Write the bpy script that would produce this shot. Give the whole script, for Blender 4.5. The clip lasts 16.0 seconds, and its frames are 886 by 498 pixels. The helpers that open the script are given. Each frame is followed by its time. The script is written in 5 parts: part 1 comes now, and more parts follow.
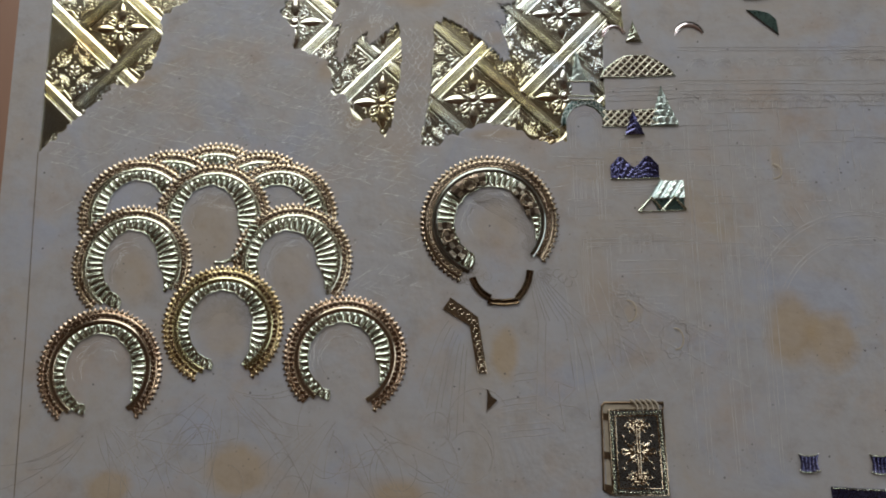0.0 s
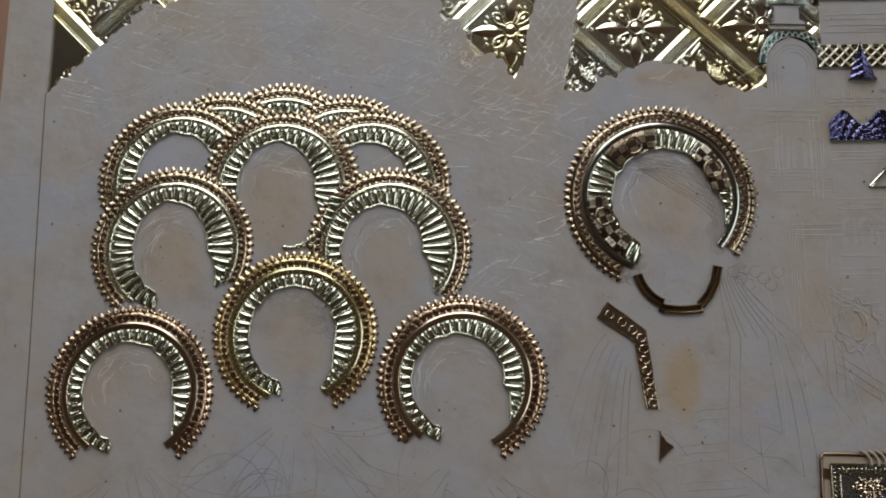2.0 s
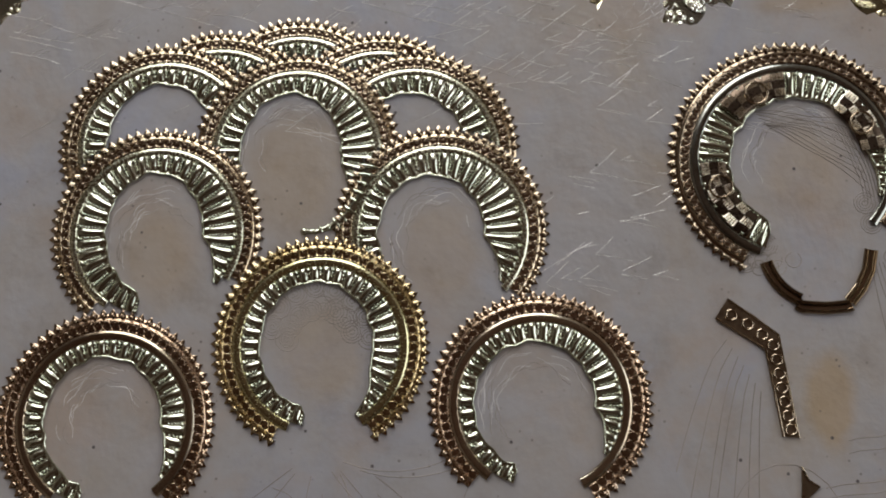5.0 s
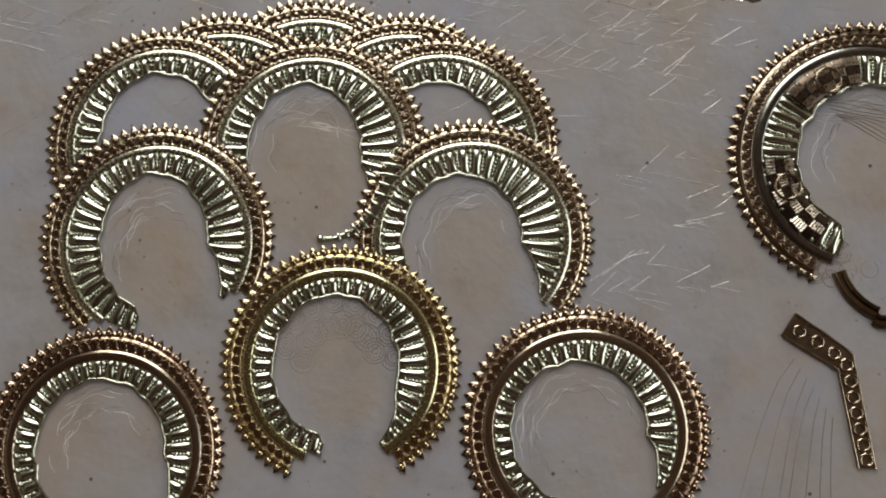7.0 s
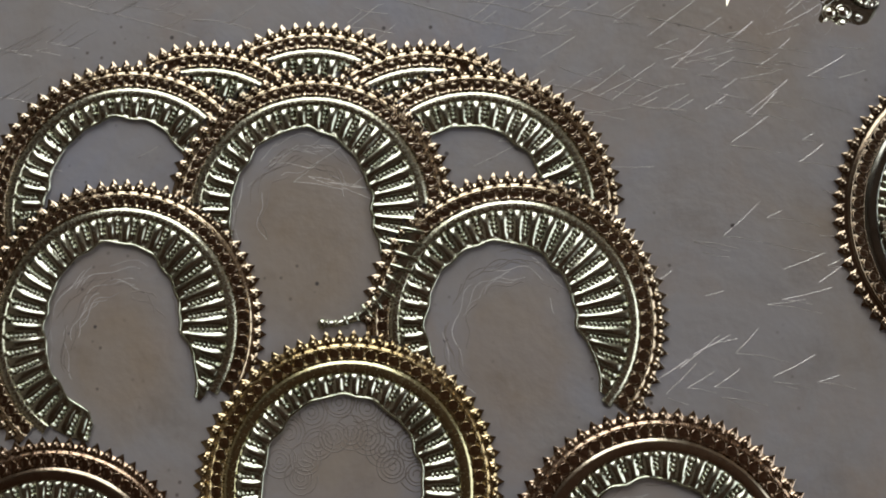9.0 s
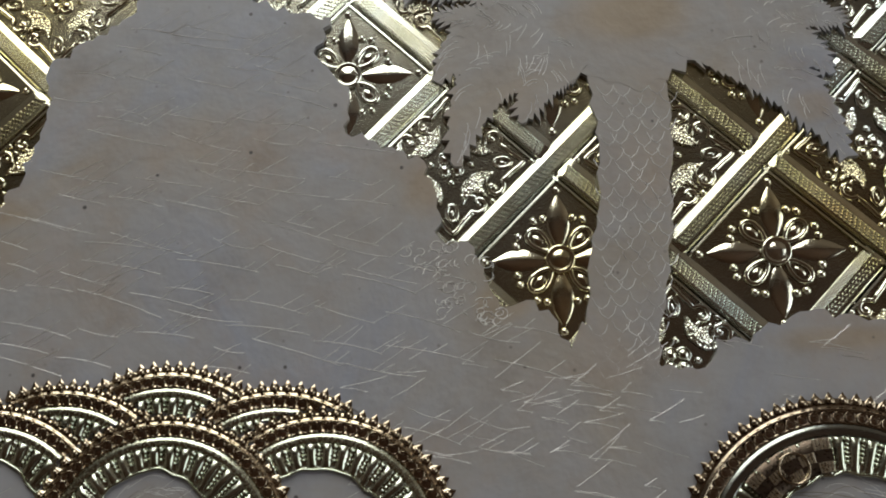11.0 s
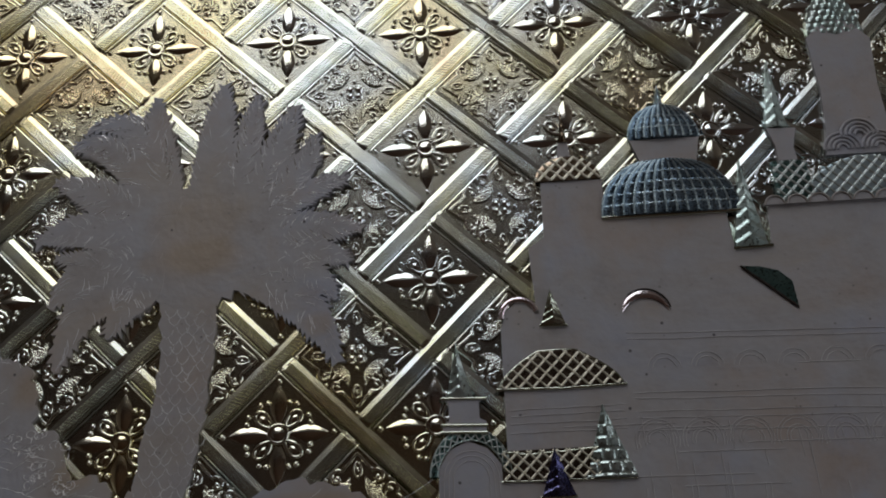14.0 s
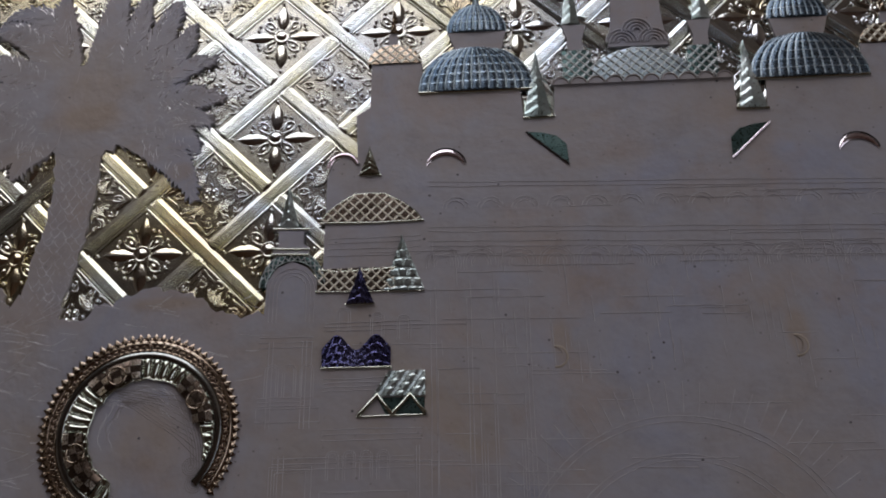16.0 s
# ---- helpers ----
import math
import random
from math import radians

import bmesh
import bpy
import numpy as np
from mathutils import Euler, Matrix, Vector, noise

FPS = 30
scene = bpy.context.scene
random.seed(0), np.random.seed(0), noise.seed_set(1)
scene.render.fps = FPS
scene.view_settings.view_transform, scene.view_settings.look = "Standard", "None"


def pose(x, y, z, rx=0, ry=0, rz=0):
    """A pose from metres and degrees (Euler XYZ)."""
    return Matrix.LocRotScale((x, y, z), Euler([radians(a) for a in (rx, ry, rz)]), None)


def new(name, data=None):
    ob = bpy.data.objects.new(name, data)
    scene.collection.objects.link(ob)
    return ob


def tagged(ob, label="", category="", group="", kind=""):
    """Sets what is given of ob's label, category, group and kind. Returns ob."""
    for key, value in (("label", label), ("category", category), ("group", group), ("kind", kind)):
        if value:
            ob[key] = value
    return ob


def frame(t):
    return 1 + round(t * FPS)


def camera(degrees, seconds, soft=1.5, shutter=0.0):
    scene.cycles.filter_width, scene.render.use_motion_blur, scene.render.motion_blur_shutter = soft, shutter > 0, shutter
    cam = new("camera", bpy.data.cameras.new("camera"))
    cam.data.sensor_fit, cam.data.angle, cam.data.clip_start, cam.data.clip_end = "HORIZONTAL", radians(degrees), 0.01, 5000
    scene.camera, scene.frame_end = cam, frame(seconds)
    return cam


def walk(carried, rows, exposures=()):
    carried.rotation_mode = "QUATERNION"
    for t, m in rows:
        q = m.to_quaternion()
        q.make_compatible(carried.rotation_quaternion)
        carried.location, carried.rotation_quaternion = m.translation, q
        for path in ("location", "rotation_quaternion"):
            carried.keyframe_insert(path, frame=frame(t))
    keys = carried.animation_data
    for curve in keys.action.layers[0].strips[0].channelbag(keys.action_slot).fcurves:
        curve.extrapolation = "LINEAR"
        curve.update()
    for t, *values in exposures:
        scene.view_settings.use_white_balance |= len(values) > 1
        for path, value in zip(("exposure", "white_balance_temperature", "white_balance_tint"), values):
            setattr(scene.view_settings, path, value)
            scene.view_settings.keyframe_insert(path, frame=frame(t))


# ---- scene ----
# One unit of the plan, U, is the pitch of the diamond lattice on the brass sheet. The panel lies on a table; its face is at Z0.
U = 0.025
Z0 = 0.770

cam = camera(48.25, 16.0, soft=1.9)
PATH = (
    (0.0, -0.886, -5.195, 10.123, 13.87, 2.83, -0.73),
    (0.5, -1.204, -4.888, 9.424, 12.83, 3.05, -0.36),
    (1.0, -1.408, -4.721, 8.759, 12.05, 3.75, 0.17),
    (1.5, -1.720, -4.458, 8.077, 11.34, 4.18, 0.43),
    (2.0, -2.009, -4.217, 7.515, 10.73, 3.92, 0.41),
    (2.5, -2.271, -4.097, 6.933, 10.19, 4.33, 0.36),
    (3.0, -2.550, -4.040, 6.428, 9.59, 3.92, 0.28),
    (3.5, -2.657, -3.974, 6.033, 9.91, 3.75, -0.00),
    (4.0, -2.664, -3.833, 5.838, 9.10, 3.17, -0.26),
    (4.2, -2.659, -3.823, 5.829, 9.06, 2.91, -0.28),
    (6.3, -2.570, -3.664, 5.675, 6.80, 3.88, -0.70),
    (6.5, -2.632, -3.593, 5.588, 6.34, 3.86, -0.71),
    (7.0, -2.777, -3.445, 5.256, 6.48, 3.73, -0.67),
    (7.5, -2.942, -3.279, 4.834, 5.97, 4.05, -0.82),
    (8.0, -3.067, -3.257, 4.451, 6.13, 3.88, -1.15),
    (8.2, -3.125, -3.254, 4.362, 6.49, 3.27, -1.38),
    (10.3, -2.557, -2.724, 4.173, 16.16, 3.55, -0.74),
    (10.5, -2.484, -2.701, 4.226, 17.75, 3.52, -0.98),
    (11.0, -2.367, -2.248, 4.453, 16.40, 2.76, -1.49),
    (11.5, -2.076, -2.060, 4.667, 18.09, 2.48, -1.76),
    (12.0, -1.743, -1.980, 4.941, 20.11, 2.22, -1.81),
    (12.5, -1.339, -2.007, 5.241, 21.82, 2.74, -1.71),
    (13.0, -0.890, -2.094, 5.521, 22.81, 3.08, -1.96),
    (13.5, -0.311, -2.234, 5.798, 23.32, 3.02, -2.38),
    (14.0, 0.307, -2.492, 6.069, 23.78, 3.11, -2.42),
    (14.5, 0.927, -2.818, 6.308, 24.45, 3.16, -2.30),
    (15.0, 1.474, -3.164, 6.567, 24.69, 3.06, -2.33),
    (15.5, 1.764, -3.621, 6.782, 24.68, 3.10, -2.03),
    (16.0, 1.701, -4.087, 6.904, 23.68, 3.28, -0.82),
)
EXPO = ((0.0, 0.24, 6750, 7), (2.0, 0.25, 6800, 8), (4.0, 0.28, 6900, 12), (7.0, 0.35, 7100, 10), (7.6, 0.27, 7100, 10), (8.2, -0.10, 7000, 11), (11.0, -0.03, 6900, 5), (12.5, -0.26, 6750, 3), (13.5, -0.79, 6500, 8), (14.5, -1.12, 6400, 16), (15.5, -1.10, 6400, 21), (16.0, -0.76, 6380, 21))
walk(cam, [(t, pose(x * U, y * U, Z0 + z * U, rx, ry, rz)) for t, x, y, z, rx, ry, rz in PATH], EXPO)

# ---- daylight from one window beyond the top of the panel, plus an added side fill ----
world = bpy.data.worlds.new("world")
scene.world = world
world.use_nodes = True
wn = world.node_tree.nodes
sky = wn.new("ShaderNodeTexSky")
sky.sky_type = 'NISHITA'
sky.sun_disc = False
sky.sun_elevation, sky.sun_rotation = radians(35), radians(160)
wn["Background"].inputs["Strength"].default_value = 0.12
world.node_tree.links.new(sky.outputs["Color"], wn["Background"].inputs["Color"])

WIN_X0, WIN_X1, WIN_Z0, WIN_Z1, WALL_Y = -0.60, 0.15, 0.86, 1.86, 0.72
WEST_X, EAST_X, EAST_Y0, EAST_Y1, EAST_Z0, EAST_Z1 = -1.45, 1.45, -0.95, 0.55, 0.95, 2.15


def window_lamp(name, w, h, energy, m):
    lamp = new(name, bpy.data.lights.new(name, 'AREA'))
    lamp.data.shape = 'RECTANGLE'
    lamp.data.size, lamp.data.size_y, lamp.data.energy, lamp.data.color = w, h, energy, (0.97, 0.98, 1.0)
    lamp.matrix_world = m


window_lamp("window_daylight", WIN_X1 - WIN_X0 - 0.04, WIN_Z1 - WIN_Z0 - 0.04, 9.4, pose((WIN_X0 + WIN_X1) / 2, WALL_Y + 0.06, (WIN_Z0 + WIN_Z1) / 2, -90, 0, 0))
# added fill lamp from the east, brightens the coating on the right
window_lamp("added_side_fill", EAST_Y1 - EAST_Y0 - 0.04, EAST_Z1 - EAST_Z0 - 0.04, 10.5, pose(EAST_X + 0.06, (EAST_Y0 + EAST_Y1) / 2, (EAST_Z0 + EAST_Z1) / 2, 90, 0, 90))


# ---- materials ----
def material(name):
    m = bpy.data.materials.new(name)
    m.use_nodes = True
    nt = m.node_tree
    return m, nt, nt.nodes["Principled BSDF"]


def node(nt, kind, **inputs):
    n = nt.nodes.new(kind)
    for k, v in inputs.items():
        n.inputs[k.replace("_", " ")].default_value = v
    return n


def coords(nt, scale):
    tc = nt.nodes.new("ShaderNodeNewGeometry")
    mp = nt.nodes.new("ShaderNodeMapping")
    mp.inputs["Scale"].default_value = (scale,) * 3 if not isinstance(scale, tuple) else scale
    nt.links.new(tc.outputs["Position"], mp.inputs["Vector"])
    return mp.outputs["Vector"]


def ramp(nt, source, stops):
    r = nt.nodes.new("ShaderNodeValToRGB")
    while len(r.color_ramp.elements) < len(stops):
        r.color_ramp.elements.new(0.5)
    for e, (p, c) in zip(r.color_ramp.elements, stops):
        e.position, e.color = p, (*c, 1)
    nt.links.new(source, r.inputs["Fac"])
    return r.outputs["Color"]


def reflection_tint(nt, colour):
    """Reflected surroundings painted into the colour: yellow, silvery and reddish areas a few centimetres wide."""
    n1 = node(nt, "ShaderNodeTexNoise", Scale=1.0, Detail=3.0, Distortion=0.6)
    nt.links.new(coords(nt, 34.0), n1.inputs["Vector"])
    mul = nt.nodes.new("ShaderNodeMixRGB")
    mul.blend_type = 'MULTIPLY'
    mul.inputs["Fac"].default_value = 1.0
    nt.links.new(colour, mul.inputs["Color1"])
    nt.links.new(ramp(nt, n1.outputs["Fac"], [(0.30, (0.98, 0.85, 0.66)), (0.40, (1.0, 0.97, 0.78)), (0.50, (0.98, 1.0, 1.0)), (0.60, (0.92, 1.0, 1.15)), (0.72, (1.0, 0.99, 0.84))]), mul.inputs["Color2"])
    # painted window reflection: yellow to silvery along the sheet's length
    sep = nt.nodes.new("ShaderNodeSeparateXYZ")
    nt.links.new(nt.nodes.new("ShaderNodeNewGeometry").outputs["Position"], sep.inputs["Vector"])
    mr = nt.nodes.new("ShaderNodeMapRange")
    mr.inputs["From Min"].default_value, mr.inputs["From Max"].default_value = -3.2 * U, 1.0 * U
    nt.links.new(sep.outputs["X"], mr.inputs["Value"])
    mul2 = nt.nodes.new("ShaderNodeMixRGB")
    mul2.blend_type = 'MULTIPLY'
    mul2.inputs["Fac"].default_value = 1.0
    nt.links.new(mul.outputs["Color"], mul2.inputs["Color1"])
    nt.links.new(ramp(nt, mr.outputs["Result"], [(0.0, (1.0, 0.99, 0.93)), (0.5, (0.97, 0.985, 0.98)), (1.0, (0.88, 0.92, 1.0))]), mul2.inputs["Color2"])
    return mul2.outputs["Color"]


def metal(name, a, b, rough=0.2, grain=2600.0, bump=0.12, cell=0.0, patchy=False):
    """Worn thin metal: two tones of one alloy, painted reflection tints if patchy, fine grain."""
    m, nt, p = material(name)
    big = node(nt, "ShaderNodeTexNoise", Scale=1.0, Detail=4.0)
    nt.links.new(coords(nt, 160.0), big.inputs["Vector"])
    tone = ramp(nt, big.outputs["Fac"], [(0.35, a), (0.68, b)])
    nt.links.new(reflection_tint(nt, tone) if patchy else tone, p.inputs["Base Color"])
    p.inputs["Metallic"].default_value = 1.0
    fine = node(nt, "ShaderNodeTexNoise", Scale=1.0, Detail=3.0)
    nt.links.new(coords(nt, grain), fine.inputs["Vector"])
    nt.links.new(ramp(nt, fine.outputs["Fac"], [(0.3, (rough * 0.75,) * 3), (0.7, (rough * 1.35,) * 3)]), p.inputs["Roughness"])
    bp = node(nt, "ShaderNodeBump", Strength=bump, Distance=0.0002)
    src = fine.outputs["Fac"]
    if cell:
        vo = node(nt, "ShaderNodeTexVoronoi", Scale=1.0)
        nt.links.new(coords(nt, cell), vo.inputs["Vector"])
        src = vo.outputs["Distance"]
    nt.links.new(src, bp.inputs["Height"])
    nt.links.new(bp.outputs["Normal"], p.inputs["Normal"])
    return m


brass = metal("embossed_brass", (0.47, 0.43, 0.325), (0.60, 0.56, 0.445), 0.18, 3800.0, 0.16, 0.0, True)
brass_bright = metal("polished_brass", (0.73, 0.68, 0.53), (0.83, 0.78, 0.655), 0.14, 2600.0, 0.08, 0.0, True)
brass_stipple = metal("stippled_brass", (0.76, 0.70, 0.52), (0.86, 0.80, 0.64), 0.20, 2600.0, 0.8, 3300.0, True)
bronze = metal("bronze_bead", (0.36, 0.29, 0.205), (0.53, 0.445, 0.33), 0.12, 2600.0, 0.06)
satin_bronze = metal("satin_bronze", (0.54, 0.43, 0.285), (0.68, 0.565, 0.40), 0.22, 2600.0, 0.08)
# bronze with warm reflections painted in as gold and copper base colours
gold_rim = metal("gold_reflection_rim", (0.56, 0.43, 0.21), (0.70, 0.56, 0.31), 0.25, 2600.0, 0.08)
gold_bead = metal("gold_reflection_bead", (0.44, 0.35, 0.20), (0.60, 0.49, 0.31), 0.13, 2600.0, 0.08)
gold_band = metal("gold_reflection_band", (0.56, 0.52, 0.29), (0.66, 0.63, 0.38), 0.22, 2600.0, 0.06)
copper_rim = metal("copper_reflection_rim", (0.48, 0.335, 0.225), (0.60, 0.445, 0.31), 0.24, 2600.0, 0.08)
copper_bead = metal("copper_reflection_bead", (0.35, 0.26, 0.185), (0.49, 0.385, 0.28), 0.13, 2600.0, 0.08)
copper_band = metal("copper_reflection_band", (0.44, 0.35, 0.25), (0.56, 0.50, 0.38), 0.20, 2600.0, 0.06)
pale_band = metal("pale_green_band", (0.54, 0.55, 0.40), (0.68, 0.69, 0.54), 0.24, 2600.0, 0.06)
dark_rim = metal("dark_bronze_rim", (0.30, 0.235, 0.165), (0.44, 0.36, 0.26), 0.18, 2600.0, 0.08)
dark_band = metal("dark_steel_band", (0.26, 0.27, 0.24), (0.38, 0.39, 0.34), 0.18, 2600.0, 0.06)
panel_dark = metal("blackened_bronze", (0.085, 0.062, 0.045), (0.15, 0.115, 0.085), 0.30, 2600.0, 0.1)
wire_metal = metal("worn_wire", (0.66, 0.62, 0.48), (0.80, 0.76, 0.62), 0.50, 2600.0, 0.2)
green_wire = metal("worn_green_wire", (0.40, 0.45, 0.42), (0.56, 0.60, 0.56), 0.50, 2600.0, 0.2)
bronze_light = metal("light_bronze", (0.60, 0.53, 0.42), (0.76, 0.69, 0.56), 0.28, 2600.0, 0.08)
pale_brass = metal("pale_brass", (0.47, 0.50, 0.39), (0.63, 0.65, 0.53), 0.19, 2600.0, 0.08)
green_foil = metal("green_lacquered_foil", (0.40, 0.50, 0.46), (0.58, 0.65, 0.60), 0.32, 2600.0, 0.1)
blue_foil = metal("blue_lacquered_foil", (0.26, 0.35, 0.39), (0.54, 0.64, 0.66), 0.30, 2600.0, 0.1)
deep_blue_foil = metal("deep_blue_foil", (0.07, 0.11, 0.15), (0.20, 0.27, 0.32), 0.28, 2600.0, 0.1)
violet_foil = metal("violet_lacquered_foil", (0.05, 0.05, 0.12), (0.14, 0.14, 0.26), 0.26, 2600.0, 0.1)
steel_foil = metal("dark_steel_foil", (0.40, 0.52, 0.56), (0.58, 0.68, 0.70), 0.34, 2600.0, 0.1)
dark_green_foil = metal("dark_green_foil", (0.07, 0.13, 0.12), (0.14, 0.22, 0.20), 0.30, 2600.0, 0.1)
dark_bronze = metal("dark_bronze", (0.15, 0.105, 0.068), (0.26, 0.19, 0.125), 0.35, 2600.0, 0.1)
pink_foil = metal("pale_rose_foil", (0.80, 0.68, 0.68), (0.90, 0.82, 0.82), 0.2, 2600.0, 0.1)


def strap_metal():
    """Brass strap with fine rows of tooth marks along its length."""
    m, nt, p = material("ribbed_brass_strap")
    p.inputs["Metallic"].default_value, p.inputs["Roughness"].default_value = 1.0, 0.2
    big = node(nt, "ShaderNodeTexNoise", Scale=1.0, Detail=3.0)
    nt.links.new(coords(nt, 220.0), big.inputs["Vector"])
    nt.links.new(reflection_tint(nt, ramp(nt, big.outputs["Fac"], [(0.35, (0.62, 0.59, 0.465)), (0.7, (0.78, 0.75, 0.63))])), p.inputs["Base Color"])
    return m


strap_brass = strap_metal()


def coating():
    """Milky grey film with ochre stains, blue-grey clouds, dark specks and hairline scratches."""
    m, nt, p = material("milky_grey_coating")
    big = node(nt, "ShaderNodeTexNoise", Scale=1.0, Detail=6.0, Roughness=0.62, Distortion=0.7)
    nt.links.new(coords(nt, 30.0), big.inputs["Vector"])
    base = ramp(nt, big.outputs["Fac"], [(0.27, (0.338, 0.288, 0.228)), (0.42, (0.328, 0.304, 0.286)), (0.53, (0.325, 0.316, 0.319)), (0.64, (0.302, 0.308, 0.345)), (0.74, (0.325, 0.335, 0.375))])
    stain = node(nt, "ShaderNodeTexNoise", Scale=1.0, Detail=6.0, Roughness=0.65)
    nt.links.new(coords(nt, 48.0), stain.inputs["Vector"])
    mask = ramp(nt, stain.outputs["Fac"], [(0.50, (0, 0, 0)), (0.60, (0.35, 0.35, 0.35)), (0.70, (0.7, 0.7, 0.7))])
    mix = nt.nodes.new("ShaderNodeMixRGB")
    mix.inputs["Color2"].default_value = (0.34, 0.27, 0.215, 1)
    nt.links.new(mask, mix.inputs["Fac"])
    nt.links.new(base, mix.inputs["Color1"])
    blots = ((2.2, -3.62, 0.30, 0.42), (2.55, -3.75, 0.3, 0.35), (-0.73, -3.80, 0.14, 0.30), (-3.45, -4.95, 0.42, 0.30), (-4.8, -5.1, 0.28, 0.2), (-1.85, -5.2, 0.35, 0.2), (-1.6, 0.4, 0.35, 0.4), (0.6, -3.4, 0.13, 0.13), (2.2, -1.8, 0.09, 0.2), (3.9, -1.78, 0.09, 0.2), (-3.85, -2.45, 0.34, 0.42), (-4.66, -2.90, 0.30, 0.36), (-2.97, -2.95, 0.30, 0.36), (-3.67, -3.50, 0.30, 0.36), (-0.80, -2.50, 0.30, 0.36), (-2.95, 0.2, 0.12, 0.16), (-2.62, -0.62, 0.14, 0.16), (-4.75, -0.66, 0.3, 0.1), (-2.28, -1.2, 0.14, 0.1), (-1.58, 0.25, 0.4, 0.16), (-0.75, -0.28, 0.14, 0.1), (-0.75, -1.42, 0.4, 0.08))
    for at_blot, (sx, sy, rx, ry) in enumerate(blots):
        mp = nt.nodes.new("ShaderNodeMapping")
        mp.vector_type = 'TEXTURE'
        mp.inputs["Location"].default_value = (sx * U, sy * U, Z0)
        mp.inputs["Scale"].default_value = (rx * U, ry * U, U)
        nt.links.new(nt.nodes.new("ShaderNodeNewGeometry").outputs["Position"], mp.inputs["Vector"])
        ln = nt.nodes.new("ShaderNodeVectorMath")
        ln.operation = 'LENGTH'
        nt.links.new(mp.outputs["Vector"], ln.inputs[0])
        ad = nt.nodes.new("ShaderNodeMath")
        ad.operation = 'MULTIPLY_ADD'
        ad.inputs[1].default_value = 1.6
        nt.links.new(stain.outputs["Fac"], ad.inputs[0])
        nt.links.new(ln.outputs["Value"], ad.inputs[2])
        blot = nt.nodes.new("ShaderNodeMixRGB")
        blot.inputs["Color2"].default_value = (0.34, 0.25, 0.15, 1)
        mr = nt.nodes.new("ShaderNodeMapRange")
        mr.inputs["From Min"].default_value, mr.inputs["From Max"].default_value = 1.35, 1.85
        mr.inputs["To Min"].default_value, mr.inputs["To Max"].default_value = (0.70 if at_blot < 6 else 0.42), 0.0
        nt.links.new(ad.outputs["Value"], mr.inputs["Value"])
        nt.links.new(mr.outputs["Result"], blot.inputs["Fac"])
        nt.links.new(mix.outputs["Color"], blot.inputs["Color1"])
        mix = blot
    speck = node(nt, "ShaderNodeTexVoronoi", Scale=1.0)
    nt.links.new(coords(nt, 190.0), speck.inputs["Vector"])
    dots = ramp(nt, speck.outputs["Distance"], [(0.035, (1, 1, 1)), (0.060, (0, 0, 0))])
    mix2 = nt.nodes.new("ShaderNodeMixRGB")
    mix2.inputs["Color2"].default_value = (0.08, 0.07, 0.07, 1)
    nt.links.new(dots, mix2.inputs["Fac"])
    nt.links.new(mix.outputs["Color"], mix2.inputs["Color1"])
    grit = node(nt, "ShaderNodeTexVoronoi", Scale=1.0)
    nt.links.new(coords(nt, 520.0), grit.inputs["Vector"])
    clump = node(nt, "ShaderNodeTexNoise", Scale=1.0, Detail=3.0)
    nt.links.new(coords(nt, 70.0), clump.inputs["Vector"])
    both = nt.nodes.new("ShaderNodeMixRGB")
    both.blend_type = 'MULTIPLY'
    both.inputs["Fac"].default_value = 1.0
    nt.links.new(ramp(nt, grit.outputs["Distance"], [(0.05, (1, 1, 1)), (0.14, (0, 0, 0))]), both.inputs["Color1"])
    nt.links.new(ramp(nt, clump.outputs["Fac"], [(0.50, (0, 0, 0)), (0.62, (0.8, 0.8, 0.8))]), both.inputs["Color2"])
    mix3 = nt.nodes.new("ShaderNodeMixRGB")
    mix3.inputs["Color2"].default_value = (0.10, 0.08, 0.07, 1)
    nt.links.new(both.outputs["Color"], mix3.inputs["Fac"])
    nt.links.new(mix2.outputs["Color"], mix3.inputs["Color1"])
    mottle = node(nt, "ShaderNodeTexNoise", Scale=1.0, Detail=5.0, Roughness=0.7)
    nt.links.new(coords(nt, 130.0), mottle.inputs["Vector"])
    mix4 = nt.nodes.new("ShaderNodeMixRGB")
    mix4.blend_type = 'MULTIPLY'
    mix4.inputs["Fac"].default_value = 1.0
    nt.links.new(mix3.outputs["Color"], mix4.inputs["Color1"])
    nt.links.new(ramp(nt, mottle.outputs["Fac"], [(0.30, (0.86, 0.84, 0.81)), (0.42, (0.96, 0.95, 0.94)), (0.5, (1, 1, 1)), (0.72, (1.04, 1.05, 1.09))]), mix4.inputs["Color2"])
    nt.links.new(mix4.outputs["Color"], p.inputs["Base Color"])
    fine = node(nt, "ShaderNodeTexNoise", Scale=1.0, Detail=4.0)
    nt.links.new(coords(nt, 420.0), fine.inputs["Vector"])
    nt.links.new(ramp(nt, fine.outputs["Fac"], [(0.3, (0.40,) * 3), (0.7, (0.56,) * 3)]), p.inputs["Roughness"])
    b1 = node(nt, "ShaderNodeBump", Strength=0.15, Distance=0.0006)
    nt.links.new(fine.outputs["Fac"], b1.inputs["Height"])
    b2 = node(nt, "ShaderNodeBump", Strength=0.13, Distance=0.002)
    nt.links.new(big.outputs["Fac"], b2.inputs["Height"])
    nt.links.new(b1.outputs["Normal"], b2.inputs["Normal"])
    nt.links.new(b2.outputs["Normal"], p.inputs["Normal"])
    p.inputs["Specular IOR Level"].default_value = 0.5
    return m


grey = coating()


